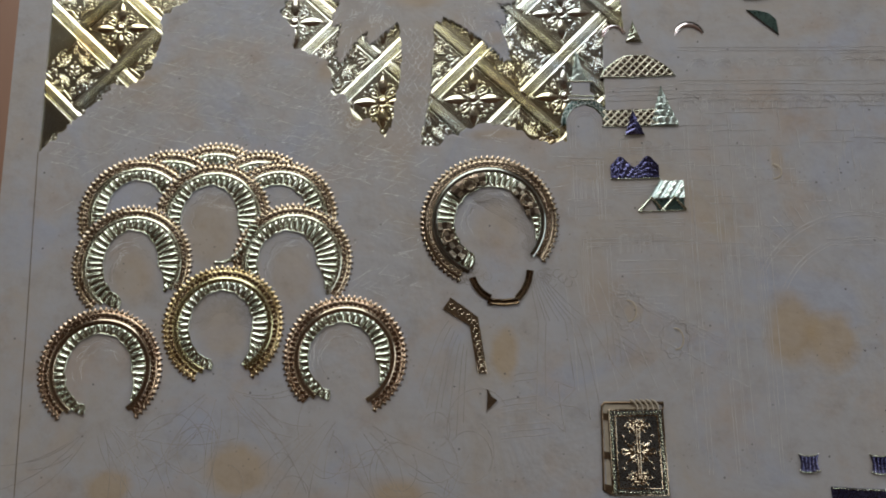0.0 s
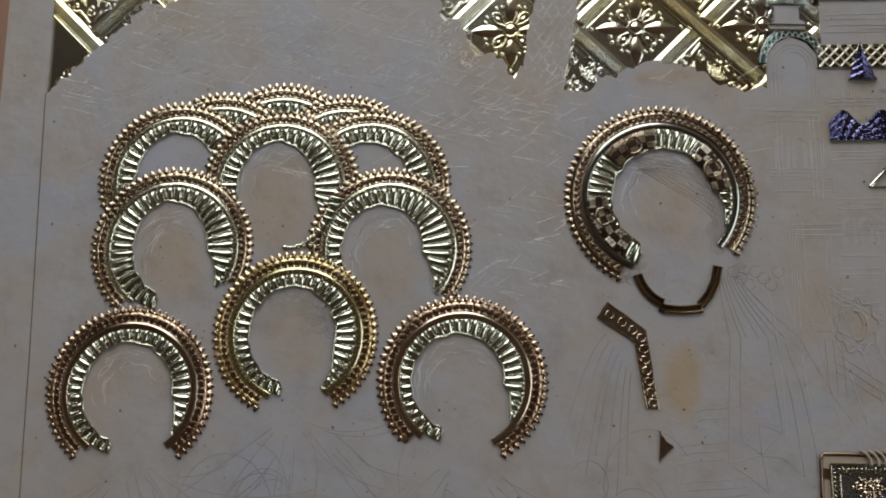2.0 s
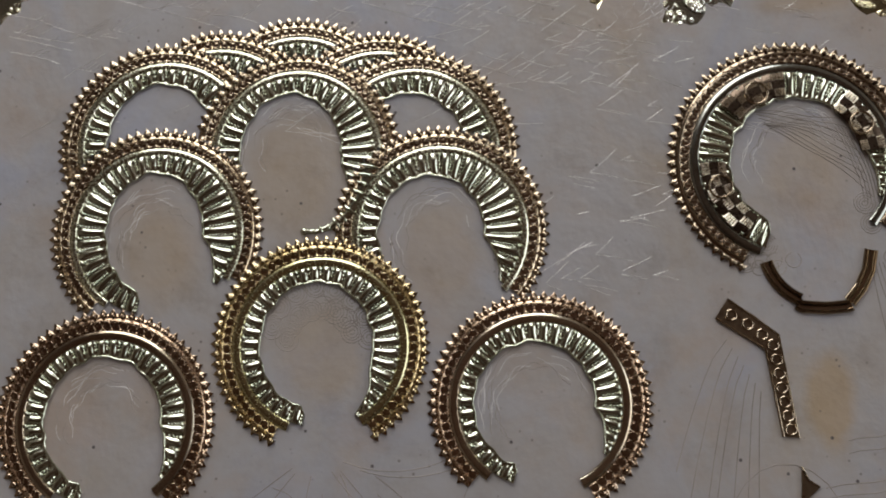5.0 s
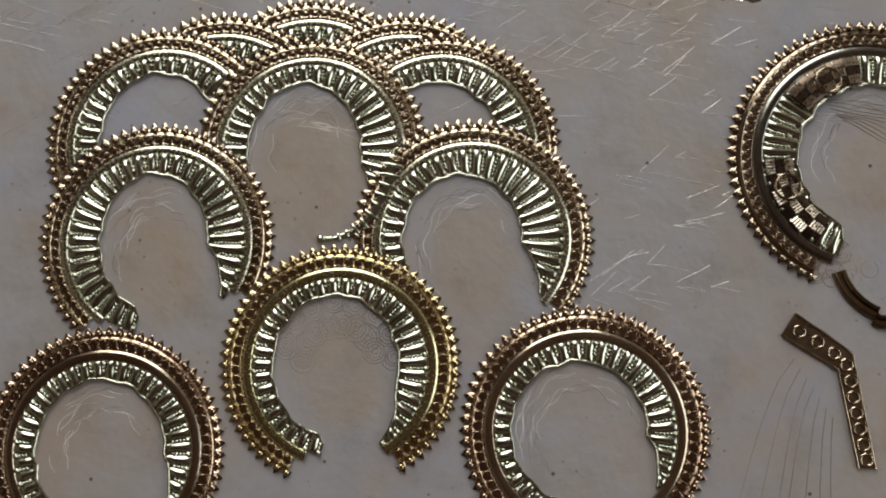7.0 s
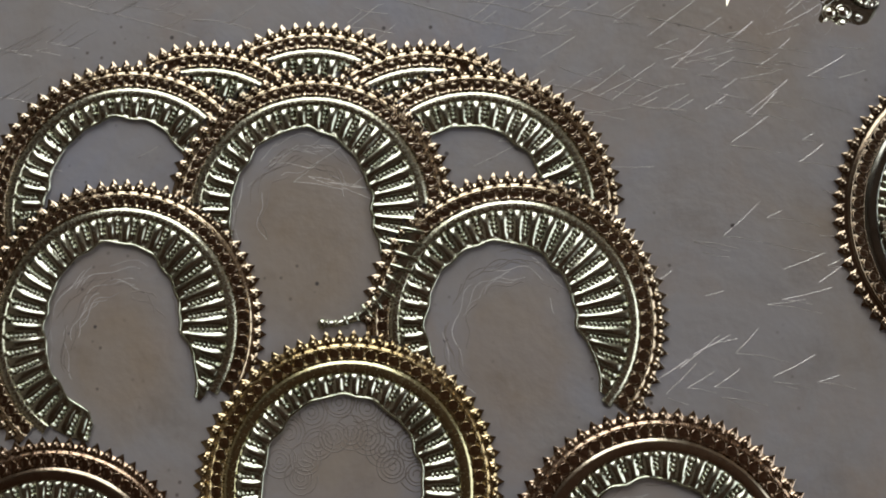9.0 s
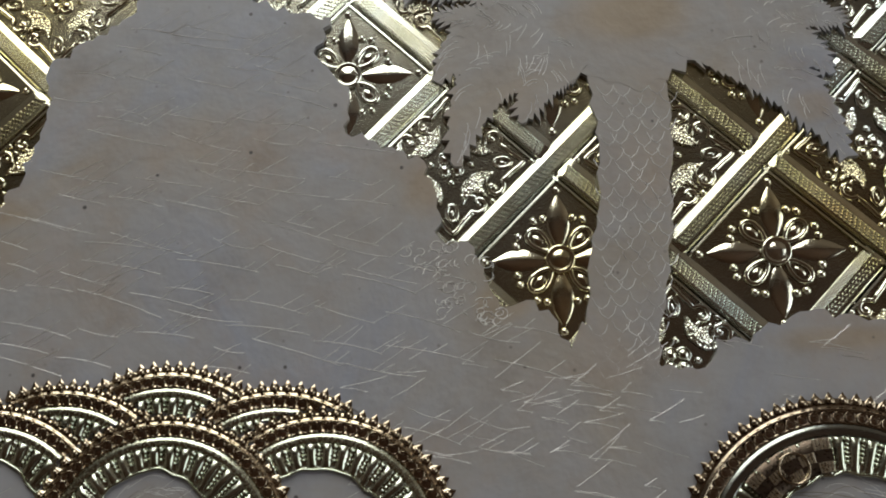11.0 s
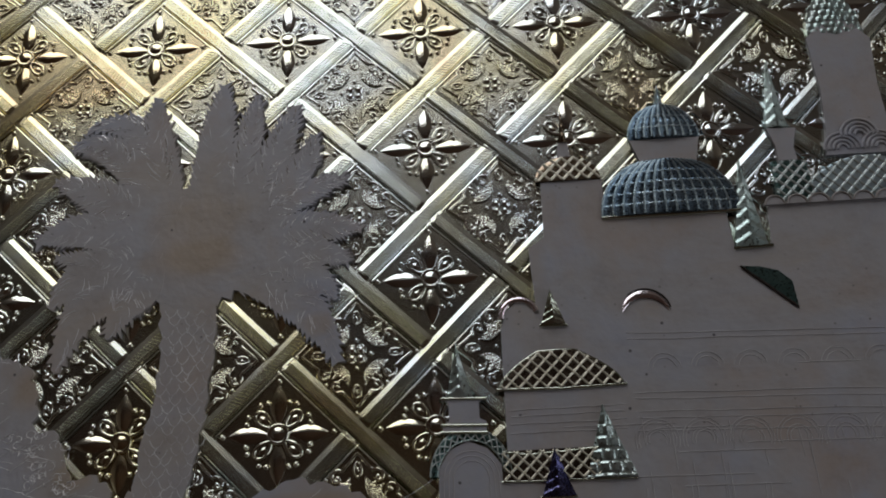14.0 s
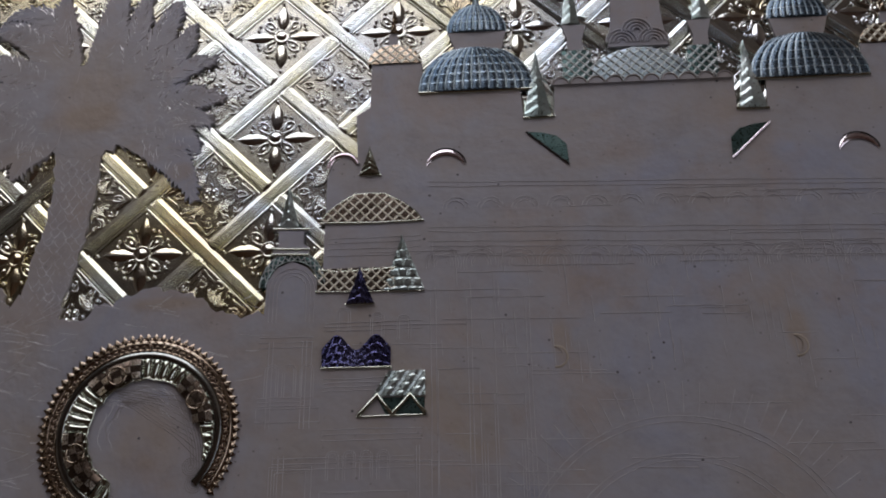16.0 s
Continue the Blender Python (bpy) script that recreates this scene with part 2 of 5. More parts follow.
def plain(name, a, b, scale, rough, bump=0.2):
    m, nt, p = material(name)
    n1 = node(nt, "ShaderNodeTexNoise", Scale=1.0, Detail=6.0)
    nt.links.new(coords(nt, scale), n1.inputs["Vector"])
    nt.links.new(ramp(nt, n1.outputs["Fac"], [(0.3, a), (0.7, b)]), p.inputs["Base Color"])
    p.inputs["Roughness"].default_value = rough
    bp = node(nt, "ShaderNodeBump", Strength=bump, Distance=0.001)
    nt.links.new(n1.outputs["Fac"], bp.inputs["Height"])
    nt.links.new(bp.outputs["Normal"], p.inputs["Normal"])
    return m


wood = plain("red_brown_wood", (0.24, 0.13, 0.08), (0.38, 0.22, 0.15), (30.0, 4.0, 30.0), 0.5)
board_wood = plain("pale_board", (0.45, 0.36, 0.26), (0.55, 0.46, 0.34), (60.0, 8.0, 60.0), 0.6)
plaster = plain("warm_plaster", (0.27, 0.22, 0.18), (0.32, 0.26, 0.22), 3.0, 0.9)
# unseen ceiling, its red-brown chosen for what the metal reflects
ceiling_tint = plain("red_brown_unseen_ceiling", (0.085, 0.045, 0.028), (0.140, 0.075, 0.047), (2.0, 14.0, 2.0), 0.6)
floor_mat = plain("dark_floor", (0.14, 0.09, 0.06), (0.2, 0.13, 0.09), (3.0, 12.0, 3.0), 0.5)
near_black = plain("near_black_line", (0.02, 0.015, 0.012), (0.05, 0.035, 0.03), 300.0, 0.25)
ochre = plain("ochre_glue_stain", (0.33, 0.275, 0.20), (0.40, 0.345, 0.265), 180.0, 0.45)


# ---- mesh tools: all in plan units, scaled to metres when linked ----
class Acc:
    """Gathers vertices and faces of one mesh."""

    def __init__(self):
        self.v, self.f = [], []

    def grid(self, rows, close=False):
        n0, w = len(self.v), len(rows[0])
        for r in rows:
            self.v.extend(r)
        for i in range(len(rows) - 1):
            for j in range(w if close else w - 1):
                a, b = n0 + i * w + j, n0 + i * w + (j + 1) % w
                self.f.append((a, b, b + w, a + w))
        return self

    def dome(self, x, y, z, r, h, seg=8, rings=3, squash=1.0, turn=0.0):
        ca, sa = math.cos(turn), math.sin(turn)
        rows = []
        for k in range(rings + 1):
            q = k / rings * math.pi / 2
            rr, hh = r * math.cos(q) + 1e-5, h * math.sin(q)
            row = []
            for j in range(seg):
                px, py = rr * math.cos(2 * math.pi * j / seg), rr * squash * math.sin(2 * math.pi * j / seg)
                row.append((x + px * ca - py * sa, y + px * sa + py * ca, z + hh))
            rows.append(row)
        return self.grid(rows, True)

    def petal(self, x, y, z, ang, d0, d1, w, h, n=8, hollow=False):
        """A pointed leaf with a raised midrib, from d0 to d1 along ang."""
        ca, sa = math.cos(ang), math.sin(ang)
        rows = []
        for i in range(n + 1):
            t = i / n
            d, half = d0 + (d1 - d0) * t, w * math.sin(math.pi * min(max(t, 0.02), 0.98)) ** (0.5 if hollow else 0.8)
            row = []
            for s in (-1, -0.8, -0.35, 0, 0.35, 0.8, 1):
                k = half / w
                hh = h * k * ((0.9 if abs(s) == 0.8 else 0.25 if abs(s) < 0.5 else 0.0) if hollow else {1: 0.0, 0.8: 0.45, 0.35: 0.78, 0: 1.0}[abs(s)])
                row.append((x + d * ca - s * half * sa, y + d * sa + s * half * ca, z + hh))
            rows.append(row)
        return self.grid(rows)

    def tube(self, pts, r, seg=5, close=False, squash=1.0):
        n = len(pts)
        rows = []
        for i, p in enumerate(pts):
            a, b = pts[(i - 1) % n if close else max(i - 1, 0)], pts[(i + 1) % n if close else min(i + 1, n - 1)]
            tx, ty = b[0] - a[0], b[1] - a[1]
            l = math.hypot(tx, ty) or 1
            nx, ny = -ty / l, tx / l
            rows.append([(p[0] + nx * r * math.cos(q), p[1] + ny * r * math.cos(q), p[2] + squash * r * math.sin(q))
                         for q in (math.pi * k / (seg - 1) for k in range(seg))])
        if close:
            rows.append(rows[0])
        return self.grid(rows)

    def slab(self, outline, z0, z1, bevel=0.0):
        bm = bmesh.new()
        vs = [bm.verts.new((x, y, z1)) for x, y in outline]
        f = bm.faces.new(vs)
        f.normal_update()
        if f.normal.z < 0:
            f.normal_flip()
        bmesh.ops.triangulate(bm, faces=bm.faces[:])
        n0 = len(self.v)
        bm.verts.index_update()
        self.v.extend(tuple(v.co) for v in bm.verts)
        self.f.extend(tuple(n0 + v.index for v in t.verts) for t in bm.faces)
        bm.free()
        n = len(outline)
        self.grid([[(x, y, z0) for x, y in outline], [(x, y, z1 - bevel) for x, y in outline]], True)
        if bevel:
            self.grid([[(x, y, z1 - bevel) for x, y in outline], [(x, y, z1) for x, y in outline]], True)
        return self

    def mesh(self, name, mat, smooth=True):
        me = bpy.data.meshes.new(name)
        me.from_pydata([(x * U, y * U, z * U) for x, y, z in self.v], [], self.f)
        me.materials.append(mat)
        if smooth:
            me.polygons.foreach_set("use_smooth", [True] * len(me.polygons))
        me.update()
        bm = bmesh.new()
        bm.from_mesh(me)
        bmesh.ops.recalc_face_normals(bm, faces=bm.faces[:])
        up = sum(f.normal.z * f.calc_area() for f in bm.faces)
        if up < 0:
            bmesh.ops.reverse_faces(bm, faces=bm.faces[:])
        bm.to_mesh(me)
        bm.free()
        return me


def put(ob, x, y, z=0.0, turn=0.0):
    ob.matrix_basis = pose(x * U, y * U, Z0 + z * U, 0, 0, turn)
    return ob


def thing(name, label, category, x, y, z=0.0, group=""):
    return put(tagged(new(name), label, category, group), x, y, z)


def part(name, acc, mat, parent, label="", smooth=True):
    ob = new(name, acc.mesh(name, mat, smooth))
    ob.parent = parent
    return tagged(ob, label)


def place(name, me, parent, x, y, z=0.0, turn=0.0):
    """One more object on shared mesh data, in the parent's frame."""
    ob = new(name, me)
    ob.parent = parent
    ob.matrix_basis = pose(x * U, y * U, z * U, 0, 0, turn)
    return ob


def box(name, x0, x1, y0, y1, z0, z1, mat, parent=None, bevel=0.0):
    bm = bmesh.new()
    bmesh.ops.create_cube(bm, size=1.0)
    for v in bm.verts:
        v.co = ((x0 + x1) / 2 + v.co.x * (x1 - x0), (y0 + y1) / 2 + v.co.y * (y1 - y0), (z0 + z1) / 2 + v.co.z * (z1 - z0))
    if bevel:
        bmesh.ops.bevel(bm, geom=bm.edges[:], offset=bevel, segments=2, affect='EDGES')
    me = bpy.data.meshes.new(name)
    bm.to_mesh(me)
    bm.free()
    me.materials.append(mat)
    ob = new(name, me)
    ob.parent = parent
    return ob


def ragged(knots, size, step, seed, close=False):
    """An outline through the knots, broken up with small teeth."""
    rnd = random.Random(seed)
    out = []
    n = len(knots)
    for i in range(n if close else n - 1):
        (x0, y0), (x1, y1) = knots[i], knots[(i + 1) % n]
        l = math.hypot(x1 - x0, y1 - y0)
        k = max(1, int(l / step))
        for j in range(k):
            t = j / k
            o = rnd.uniform(-size, size) if j else 0.0
            out.append((x0 + (x1 - x0) * t - (y1 - y0) / (l or 1) * o, y0 + (y1 - y0) * t + (x1 - x0) / (l or 1) * o))
    if not close:
        out.append(knots[-1])
    return out


# ---- the unseen room, closed round the table ----
def room():
    x0, x1, y0, y1, h = WEST_X, EAST_X, -2.2, WALL_Y, 2.6
    tagged(box("floor", x0, x1, y0, y1 + 0.12, -0.1, 0, floor_mat), "dark wooden floor of the room", "floor", kind="structure")
    tagged(box("ceiling", x0, x1, y0, y1 + 0.12, h, h + 0.1, ceiling_tint), "unseen ceiling, reddish-brown to tint the reflections in the brass", "ceiling", kind="structure")
    tagged(box("wall_west", x0 - 0.12, x0, y0, y1 + 0.12, 0, h, plaster), "plain warm plaster wall", "wall", kind="structure")
    tagged(box("wall_south", x0, x1, y0 - 0.12, y0, 0, h, plaster), "plain warm plaster wall", "wall", kind="structure")
    north = tagged(new("wall_north"), "plaster wall with a window opening", "wall", kind="structure")
    for a in ((x0, WIN_X0, 0, h), (WIN_X1, x1, 0, h), (WIN_X0, WIN_X1, 0, WIN_Z0), (WIN_X0, WIN_X1, WIN_Z1, h)):
        box("wall_panel", a[0], a[1], y1, y1 + 0.12, a[2], a[3], plaster, north)
    # unseen wall; its opening is added only to let the fill lamp in
    east = tagged(new("wall_east"), "plaster wall with an added, unseen opening for the side fill lamp", "wall", kind="structure")
    for a in ((y0, EAST_Y0, 0, h), (EAST_Y1, y1 + 0.12, 0, h), (EAST_Y0, EAST_Y1, 0, EAST_Z0), (EAST_Y0, EAST_Y1, EAST_Z1, h)):
        box("wall_panel", x1, x1 + 0.12, a[0], a[1], a[2], a[3], plaster, east)


def table():
    t = tagged(new("table"), "reddish-brown wooden table under the panel", "table")
    t.location = (0, 0, 0)
    box("tabletop", -0.55, 0.75, -0.6, 0.45, 0.715, 0.75, wood, t, 0.004)
    for x in (-0.5, 0.7):
        for y in (-0.55, 0.4):
            box("leg", x - 0.03, x + 0.03, y - 0.03, y + 0.03, 0, 0.715, wood, t, 0.003)


room()
table()

# ---- the panel: board, brass sheet, grey coating ----
LEFT, RIGHT, TOP, BOTTOM, AXIS = -6.20, 12.2, 4.2, -8.5, 2.99
FOIL_Z = -0.032

HILL = ((-5.82, -1.47), (-5.58, -1.25), (-5.37, -1.05), (-5.18, -0.89), (-5.02, -0.68), (-4.87, -0.75), (-4.68, -0.62), (-4.57, -0.39), (-4.49, -0.07),
        (-4.52, 0.11), (-4.18, 0.33), (-4.03, 0.50), (-3.83, 0.62), (-3.66, 0.61), (-3.51, 0.53), (-3.49, 0.43), (-3.09, 0.32), (-3.17, 0.12), (-2.99, -0.12),
        (-3.01, -0.32), (-2.79, -0.40), (-2.63, -0.48), (-2.57, -0.68), (-2.56, -0.88), (-2.40, -0.93), (-2.29, -1.22), (-2.17, -1.19), (-2.07, -1.24), (-1.98, -1.43))
GROUND = ((-1.92, -1.30), (-1.75, -1.40), (-1.58, -1.52), (-1.38, -1.53), (-1.32, -1.40), (-1.17, -1.43), (-1.11, -1.36), (-0.90, -1.29), (-0.56, -1.34), (-0.40, -1.48), (-0.18, -1.56), (-0.05, -1.50))

panel = thing("icon_panel", "embossed brass panel under a stained grey coating", "panel", 0, 0)
part("board", Acc().slab([(LEFT, BOTTOM), (RIGHT, BOTTOM), (RIGHT, TOP), (LEFT, TOP)], -0.8, -0.06), board_wood, panel, "pale wooden board", False)
part("brass_sheet", Acc().slab([(LEFT + 0.02, -1.9), (RIGHT - 0.02, -1.9), (RIGHT - 0.02, TOP - 0.02), (LEFT + 0.02, TOP - 0.02)], -0.055, FOIL_Z), brass, panel, "thin embossed brass sheet", False)
outline = [(LEFT, BOTTOM), (LEFT, TOP), (-5.80, TOP)] + ragged(HILL, 0.026, 0.034, 3) + ragged(GROUND, 0.024, 0.036, 4) + [(0.3, -1.8), (5.7, -1.8), (RIGHT, -1.8), (RIGHT, BOTTOM)]
part("grey_coating", Acc().slab(outline[::-1], -0.058, 0.0), grey, panel, "milky grey coating with ochre stains and scratches", False)


SCRATCH = metal('scratched_metal', (0.58, 0.56, 0.53), (0.80, 0.78, 0.75), 0.42, 2600.0, 0.1)


# lattice motifs, each made once
def flower_mesh():
    a = Acc()
    for k in range(4):
        q = k * math.pi / 2
        a.petal(0, 0, 0, q, 0.056, 0.318, 0.054, 0.013, 12)
        g = q + math.pi / 4
        # a rounded loop growing from the hub
        loop = [(0.068 + 0.132 * (0.5 - 0.5 * math.cos(t)), 0.047 * math.sin(t) * (0.55 + 0.45 * (0.5 - 0.5 * math.cos(t)))) for t in (0.25 + i * (2 * math.pi - 0.5) / 16 for i in range(17))]
        a.tube([(px * math.cos(g) - py * math.sin(g), px * math.sin(g) + py * math.cos(g), 0.003) for px, py in loop], 0.0125, 6)
        a.dome(0.140 * math.cos(g), 0.140 * math.sin(g), -0.002, 0.034, 0.008, 10, 2, 0.7, g)
        a.dome(0.355 * math.cos(q), 0.345 * math.sin(q), 0, 0.021, 0.016)
        for s, d in ((-0.30, 0.225), (0.30, 0.225), (-0.56, 0.215), (0.56, 0.215)):
            g = q + math.pi / 4 + s * 0.8
            a.dome(d * math.cos(g), d * math.sin(g), 0, 0.0205, 0.018, 8, 3)
    # hub: a ring round a low boss
    rows = []
    for r, h in ((0.074, 0), (0.070, 0.018), (0.061, 0.025), (0.052, 0.016), (0.038, 0.022), (0.018, 0.028), (0.0005, 0.029)):
        rows.append([(r * math.cos(j * math.pi / 8), r * math.sin(j * math.pi / 8), h) for j in range(16)])
    a.grid(rows, True)
    return a.mesh("flower", brass_bright)


def spiral(x, y, r0, r1, a0, a1, z, n=14):
    return [(x + (r0 + (r1 - r0) * i / n) * math.cos(a0 + (a1 - a0) * i / n), y + (r0 + (r1 - r0) * i / n) * math.sin(a0 + (a1 - a0) * i / n), z) for i in range(n + 1)]


def scroll_mesh():
    """A quatrefoil with beads, ringed eyes on the axes under pointed ogees, and paired volutes on the diagonals."""
    a = Acc()
    for k in range(4):
        g = k * math.pi / 2 + math.pi / 4
        a.dome(0.040 * math.cos(g), 0.040 * math.sin(g), 0, 0.029, 0.020, 10, 3)
        a.tube([(0.040 * math.cos(g) + 0.031 * math.cos(g + t), 0.040 * math.sin(g) + 0.031 * math.sin(g + t), 0.003) for t in (-1.9 + 0.38 * i for i in range(11))], 0.007, 4)
        q = k * math.pi / 2
        c, s = math.cos(q), math.sin(q)

        def at(px, py):
            return px * c - py * s, px * s + py * c
        a.dome(*at(0.095, 0), 0, 0.018, 0.016, 8, 3)
        a.tube([(*at(0.250 + 0.044 * math.cos(t), 0.026 * math.sin(t)), 0.002) for t in (i * math.pi / 7 for i in range(14))], 0.0095, 5, True)
        a.dome(*at(0.250, 0), 0, 0.020, 0.007, 8, 2, 0.55, q)
        a.dome(*at(0.392, 0), 0, 0.0185, 0.016, 8, 3)
        a.dome(*at(0.196, 0.196), 0, 0.0165, 0.015, 8, 3)
        a.dome(*at(0.232, 0.178), 0, 0.009, 0.009, 6, 2)
        for m in (-1, 1):
            ogee = [(0.352, 0.0), (0.335, 0.020), (0.312, 0.036), (0.290, 0.054), (0.270, 0.074), (0.252, 0.088)]
            volute = [(0.206 + (0.052 - 0.0052 * i) * math.cos(-0.75 + 0.72 * i), 0.126 + (0.052 - 0.0052 * i) * math.sin(-0.75 + 0.72 * i)) for i in range(8)]
            a.tube([(*at(px, m * py), 0.002) for px, py in ogee + volute], 0.0125, 5)
            a.dome(*at(0.206, m * 0.126), 0, 0.017, 0.010, 8, 2)
            # the hooked lobe between the volute and the eye's stalk
            a.tube([(*at(px, m * py), 0.002) for px, py in ((0.205, 0.050), (0.185, 0.060), (0.168, 0.078), (0.164, 0.100), (0.176, 0.118))], 0.0085, 4)
    return a.mesh("scroll_ornament", brass_bright)


def shell_mesh():
    """The four stippled leaves of a scroll cell, each between two volutes."""
    a = Acc()
    leaf = ((0.196, 0.062), (0.165, 0.050), (0.130, 0.052), (0.102, 0.066), (0.084, 0.084), (0.066, 0.102), (0.052, 0.130), (0.050, 0.165), (0.062, 0.196), (0.085, 0.165), (0.110, 0.150), (0.135, 0.152), (0.155, 0.165), (0.172, 0.172), (0.165, 0.155), (0.152, 0.135), (0.150, 0.110), (0.165, 0.085))
    mx = my = 0.116
    for k in range(4):
        c, s = math.cos(k * math.pi / 2), math.sin(k * math.pi / 2)
        rows = []
        for f, h in ((1.0, 0.0), (0.97, 0.009), (0.90, 0.013), (0.6, 0.0135), (0.3, 0.0135), (0.01, 0.0135)):
            rows.append([((mx + (x - mx) * f) * c - (my + (y - my) * f) * s, (mx + (x - mx) * f) * s + (my + (y - my) * f) * c, h) for x, y in leaf])
        a.grid(rows, True)
        a.tube([(x * c - y * s, x * s + y * c, 0.007) for x, y in leaf[:9]], 0.0085, 5)
    return a.mesh("stippled_shell", brass_stipple)


def strap_mesh():
    """One strap of the woven lattice: smooth slope, toothed flat and a thin side wire, along x."""
    a = Acc()
    L = 0.707 - 0.055
    prof = ((-0.066, 0), (-0.062, 0.006), (-0.028, 0.0145), (-0.026, 0.0135), (0.034, 0.0180), (0.040, 0.0180), (0.047, 0.004), (0.052, 0.0), (0.060, 0.0), (0.065, 0.012), (0.075, 0.014), (0.079, 0.0))
    xs = [-L, -L + 0.03] + [L * (i / 6 - 0.5) * 1.85 for i in range(7)] + [L - 0.03, L]
    rows = []
    for i, x in enumerate(xs):
        k = 0.55 if i in (0, len(xs) - 1) else 1.0
        rows.append([(x, -y, h * k) for y, h in prof])
    a.grid(rows)
    # rows of teeth on the flat
    n = 50
    for r in range(4):
        v = -0.0185 + 0.0148 * r
        y = -v
        zb = 0.0135 + (v + 0.026) / 0.060 * 0.0045
        for i in range(n):
            x = -L + 0.02 + (2 * L - 0.04) * (i + 0.28 * r) / n
            w, d, k, tilt = 0.0090, 0.0062, 0.0075, 0.0005
            n0 = len(a.v)
            a.v.extend([(x - w, y - d, zb + tilt - 0.0004), (x + w, y - d, zb + tilt - 0.0004), (x + w, y + d, zb - tilt - 0.0004), (x - w, y + d, zb - tilt - 0.0004),
                        (x - w * 0.6, y - d * 0.6, zb + tilt * 0.6 + k), (x + w * 0.6, y - d * 0.6, zb + tilt * 0.6 + k), (x + w * 0.6, y + d * 0.6, zb - tilt * 0.6 + k), (x - w * 0.6, y + d * 0.6, zb - tilt * 0.6 + k)])
            a.f.extend([(n0 + 4, n0 + 5, n0 + 6, n0 + 7), (n0, n0 + 1, n0 + 5, n0 + 4), (n0 + 1, n0 + 2, n0 + 6, n0 + 5), (n0 + 2, n0 + 3, n0 + 7, n0 + 6), (n0 + 3, n0, n0 + 4, n0 + 7)])
    return a.mesh("strap", strap_brass, False)


def below(x, y):
    """True where the grey coating surely hides the sheet."""
    if x < -5.9 or y < -1.75:
        return True
    if x > 0.95 and y < 0.0:
        return True
    if -4.3 < x < -3.3 and y < 0.0 or -4.9 < x < -2.75 and y < -0.75:
        return True
    return 1.3 < x < 4.7 and y < -0.1


flower, scroll, shell, strap = flower_mesh(), scroll_mesh(), shell_mesh(), strap_mesh()
for i in range(-6, 8):
    for j in range(-2, 4):
        if not below(i, j):
            place("flower", flower, panel, i, j * 0.995, FOIL_Z)
        if not below(i + 0.5, j + 0.5):
            place("scroll_ornament", scroll, panel, i + 0.5, (j + 0.5) * 0.995, FOIL_Z)
            place("stippled_shell", shell, panel, i + 0.5, (j + 0.5) * 0.995, FOIL_Z)
        if not below(i, j + 0.9):
            place("strap", strap, panel, i, (j + 0.5) * 0.995, FOIL_Z, 45)
        if not below(i + 0.5, j + 0.3):
            place("strap", strap, panel, i + 0.5, j * 0.995, FOIL_Z, -45)


# ---- halos ----
def arc(r, a0, a1, n, x=0.0, y=0.0):
    return [(x + r * math.cos(a0 + (a1 - a0) * i / n), y + r * math.sin(a0 + (a1 - a0) * i / n)) for i in range(n + 1)]


def clipped(acc, x, y, fronts):
    """Drops the faces that lie under a halo in front."""
    keep = []
    for f in acc.f:
        cx, cy = x + sum(acc.v[i][0] for i in f) / len(f), y + sum(acc.v[i][1] for i in f) / len(f)
        if all(math.hypot(cx - fx, cy - fy) > fr * 0.985 for fx, fy, fr in fronts):
            keep.append(f)
    acc.f = keep
    return acc


def outer_bead(mat):
    """A pointed tooth with a round boss on it."""
    a = Acc().grid([[(-0.022, -0.027, 0), (0.002, -0.022, 0), (0.034, 0.0, 0), (0.002, 0.022, 0), (-0.022, 0.027, 0)], [(-0.018, -0.020, 0.004), (0.000, -0.015, 0.005), (0.024, 0.0, 0.003), (0.000, 0.015, 0.005), (-0.018, 0.020, 0.004)], [(-0.006, 0, 0.006)] * 5])
    return a.dome(-0.006, 0, 0.003, 0.0165, 0.0145, 9, 4).mesh("bead", mat)


def inner_bead(mat):
    """A low round boss inside a raised ring."""
    rings = ((0.0260, 0), (0.0245, 0.0045), (0.0220, 0.0055), (0.0195, 0.0032), (0.0140, 0.0046), (0.007, 0.0058), (0.0002, 0.0062))
    return Acc().grid([[(r * math.cos(j * math.pi / 6), r * math.sin(j * math.pi / 6), h) for j in range(12)] for r, h in rings], True).mesh("bead", mat)


# rim, outer bead, inner bead, band, inner edge of the band
PALE = (satin_bronze, outer_bead(bronze), inner_bead(bronze), pale_band, 0.756)
# gold and copper tones stand in for what the front halos reflect
GOLD = (gold_rim, outer_bead(gold_bead), inner_bead(gold_bead), gold_band, 0.735)
COPPER = (copper_rim, outer_bead(copper_bead), inner_bead(copper_bead), copper_band, 0.735)
DARK = (dark_rim, outer_bead(dark_rim), inner_bead(dark_rim), dark_band, 0.750)


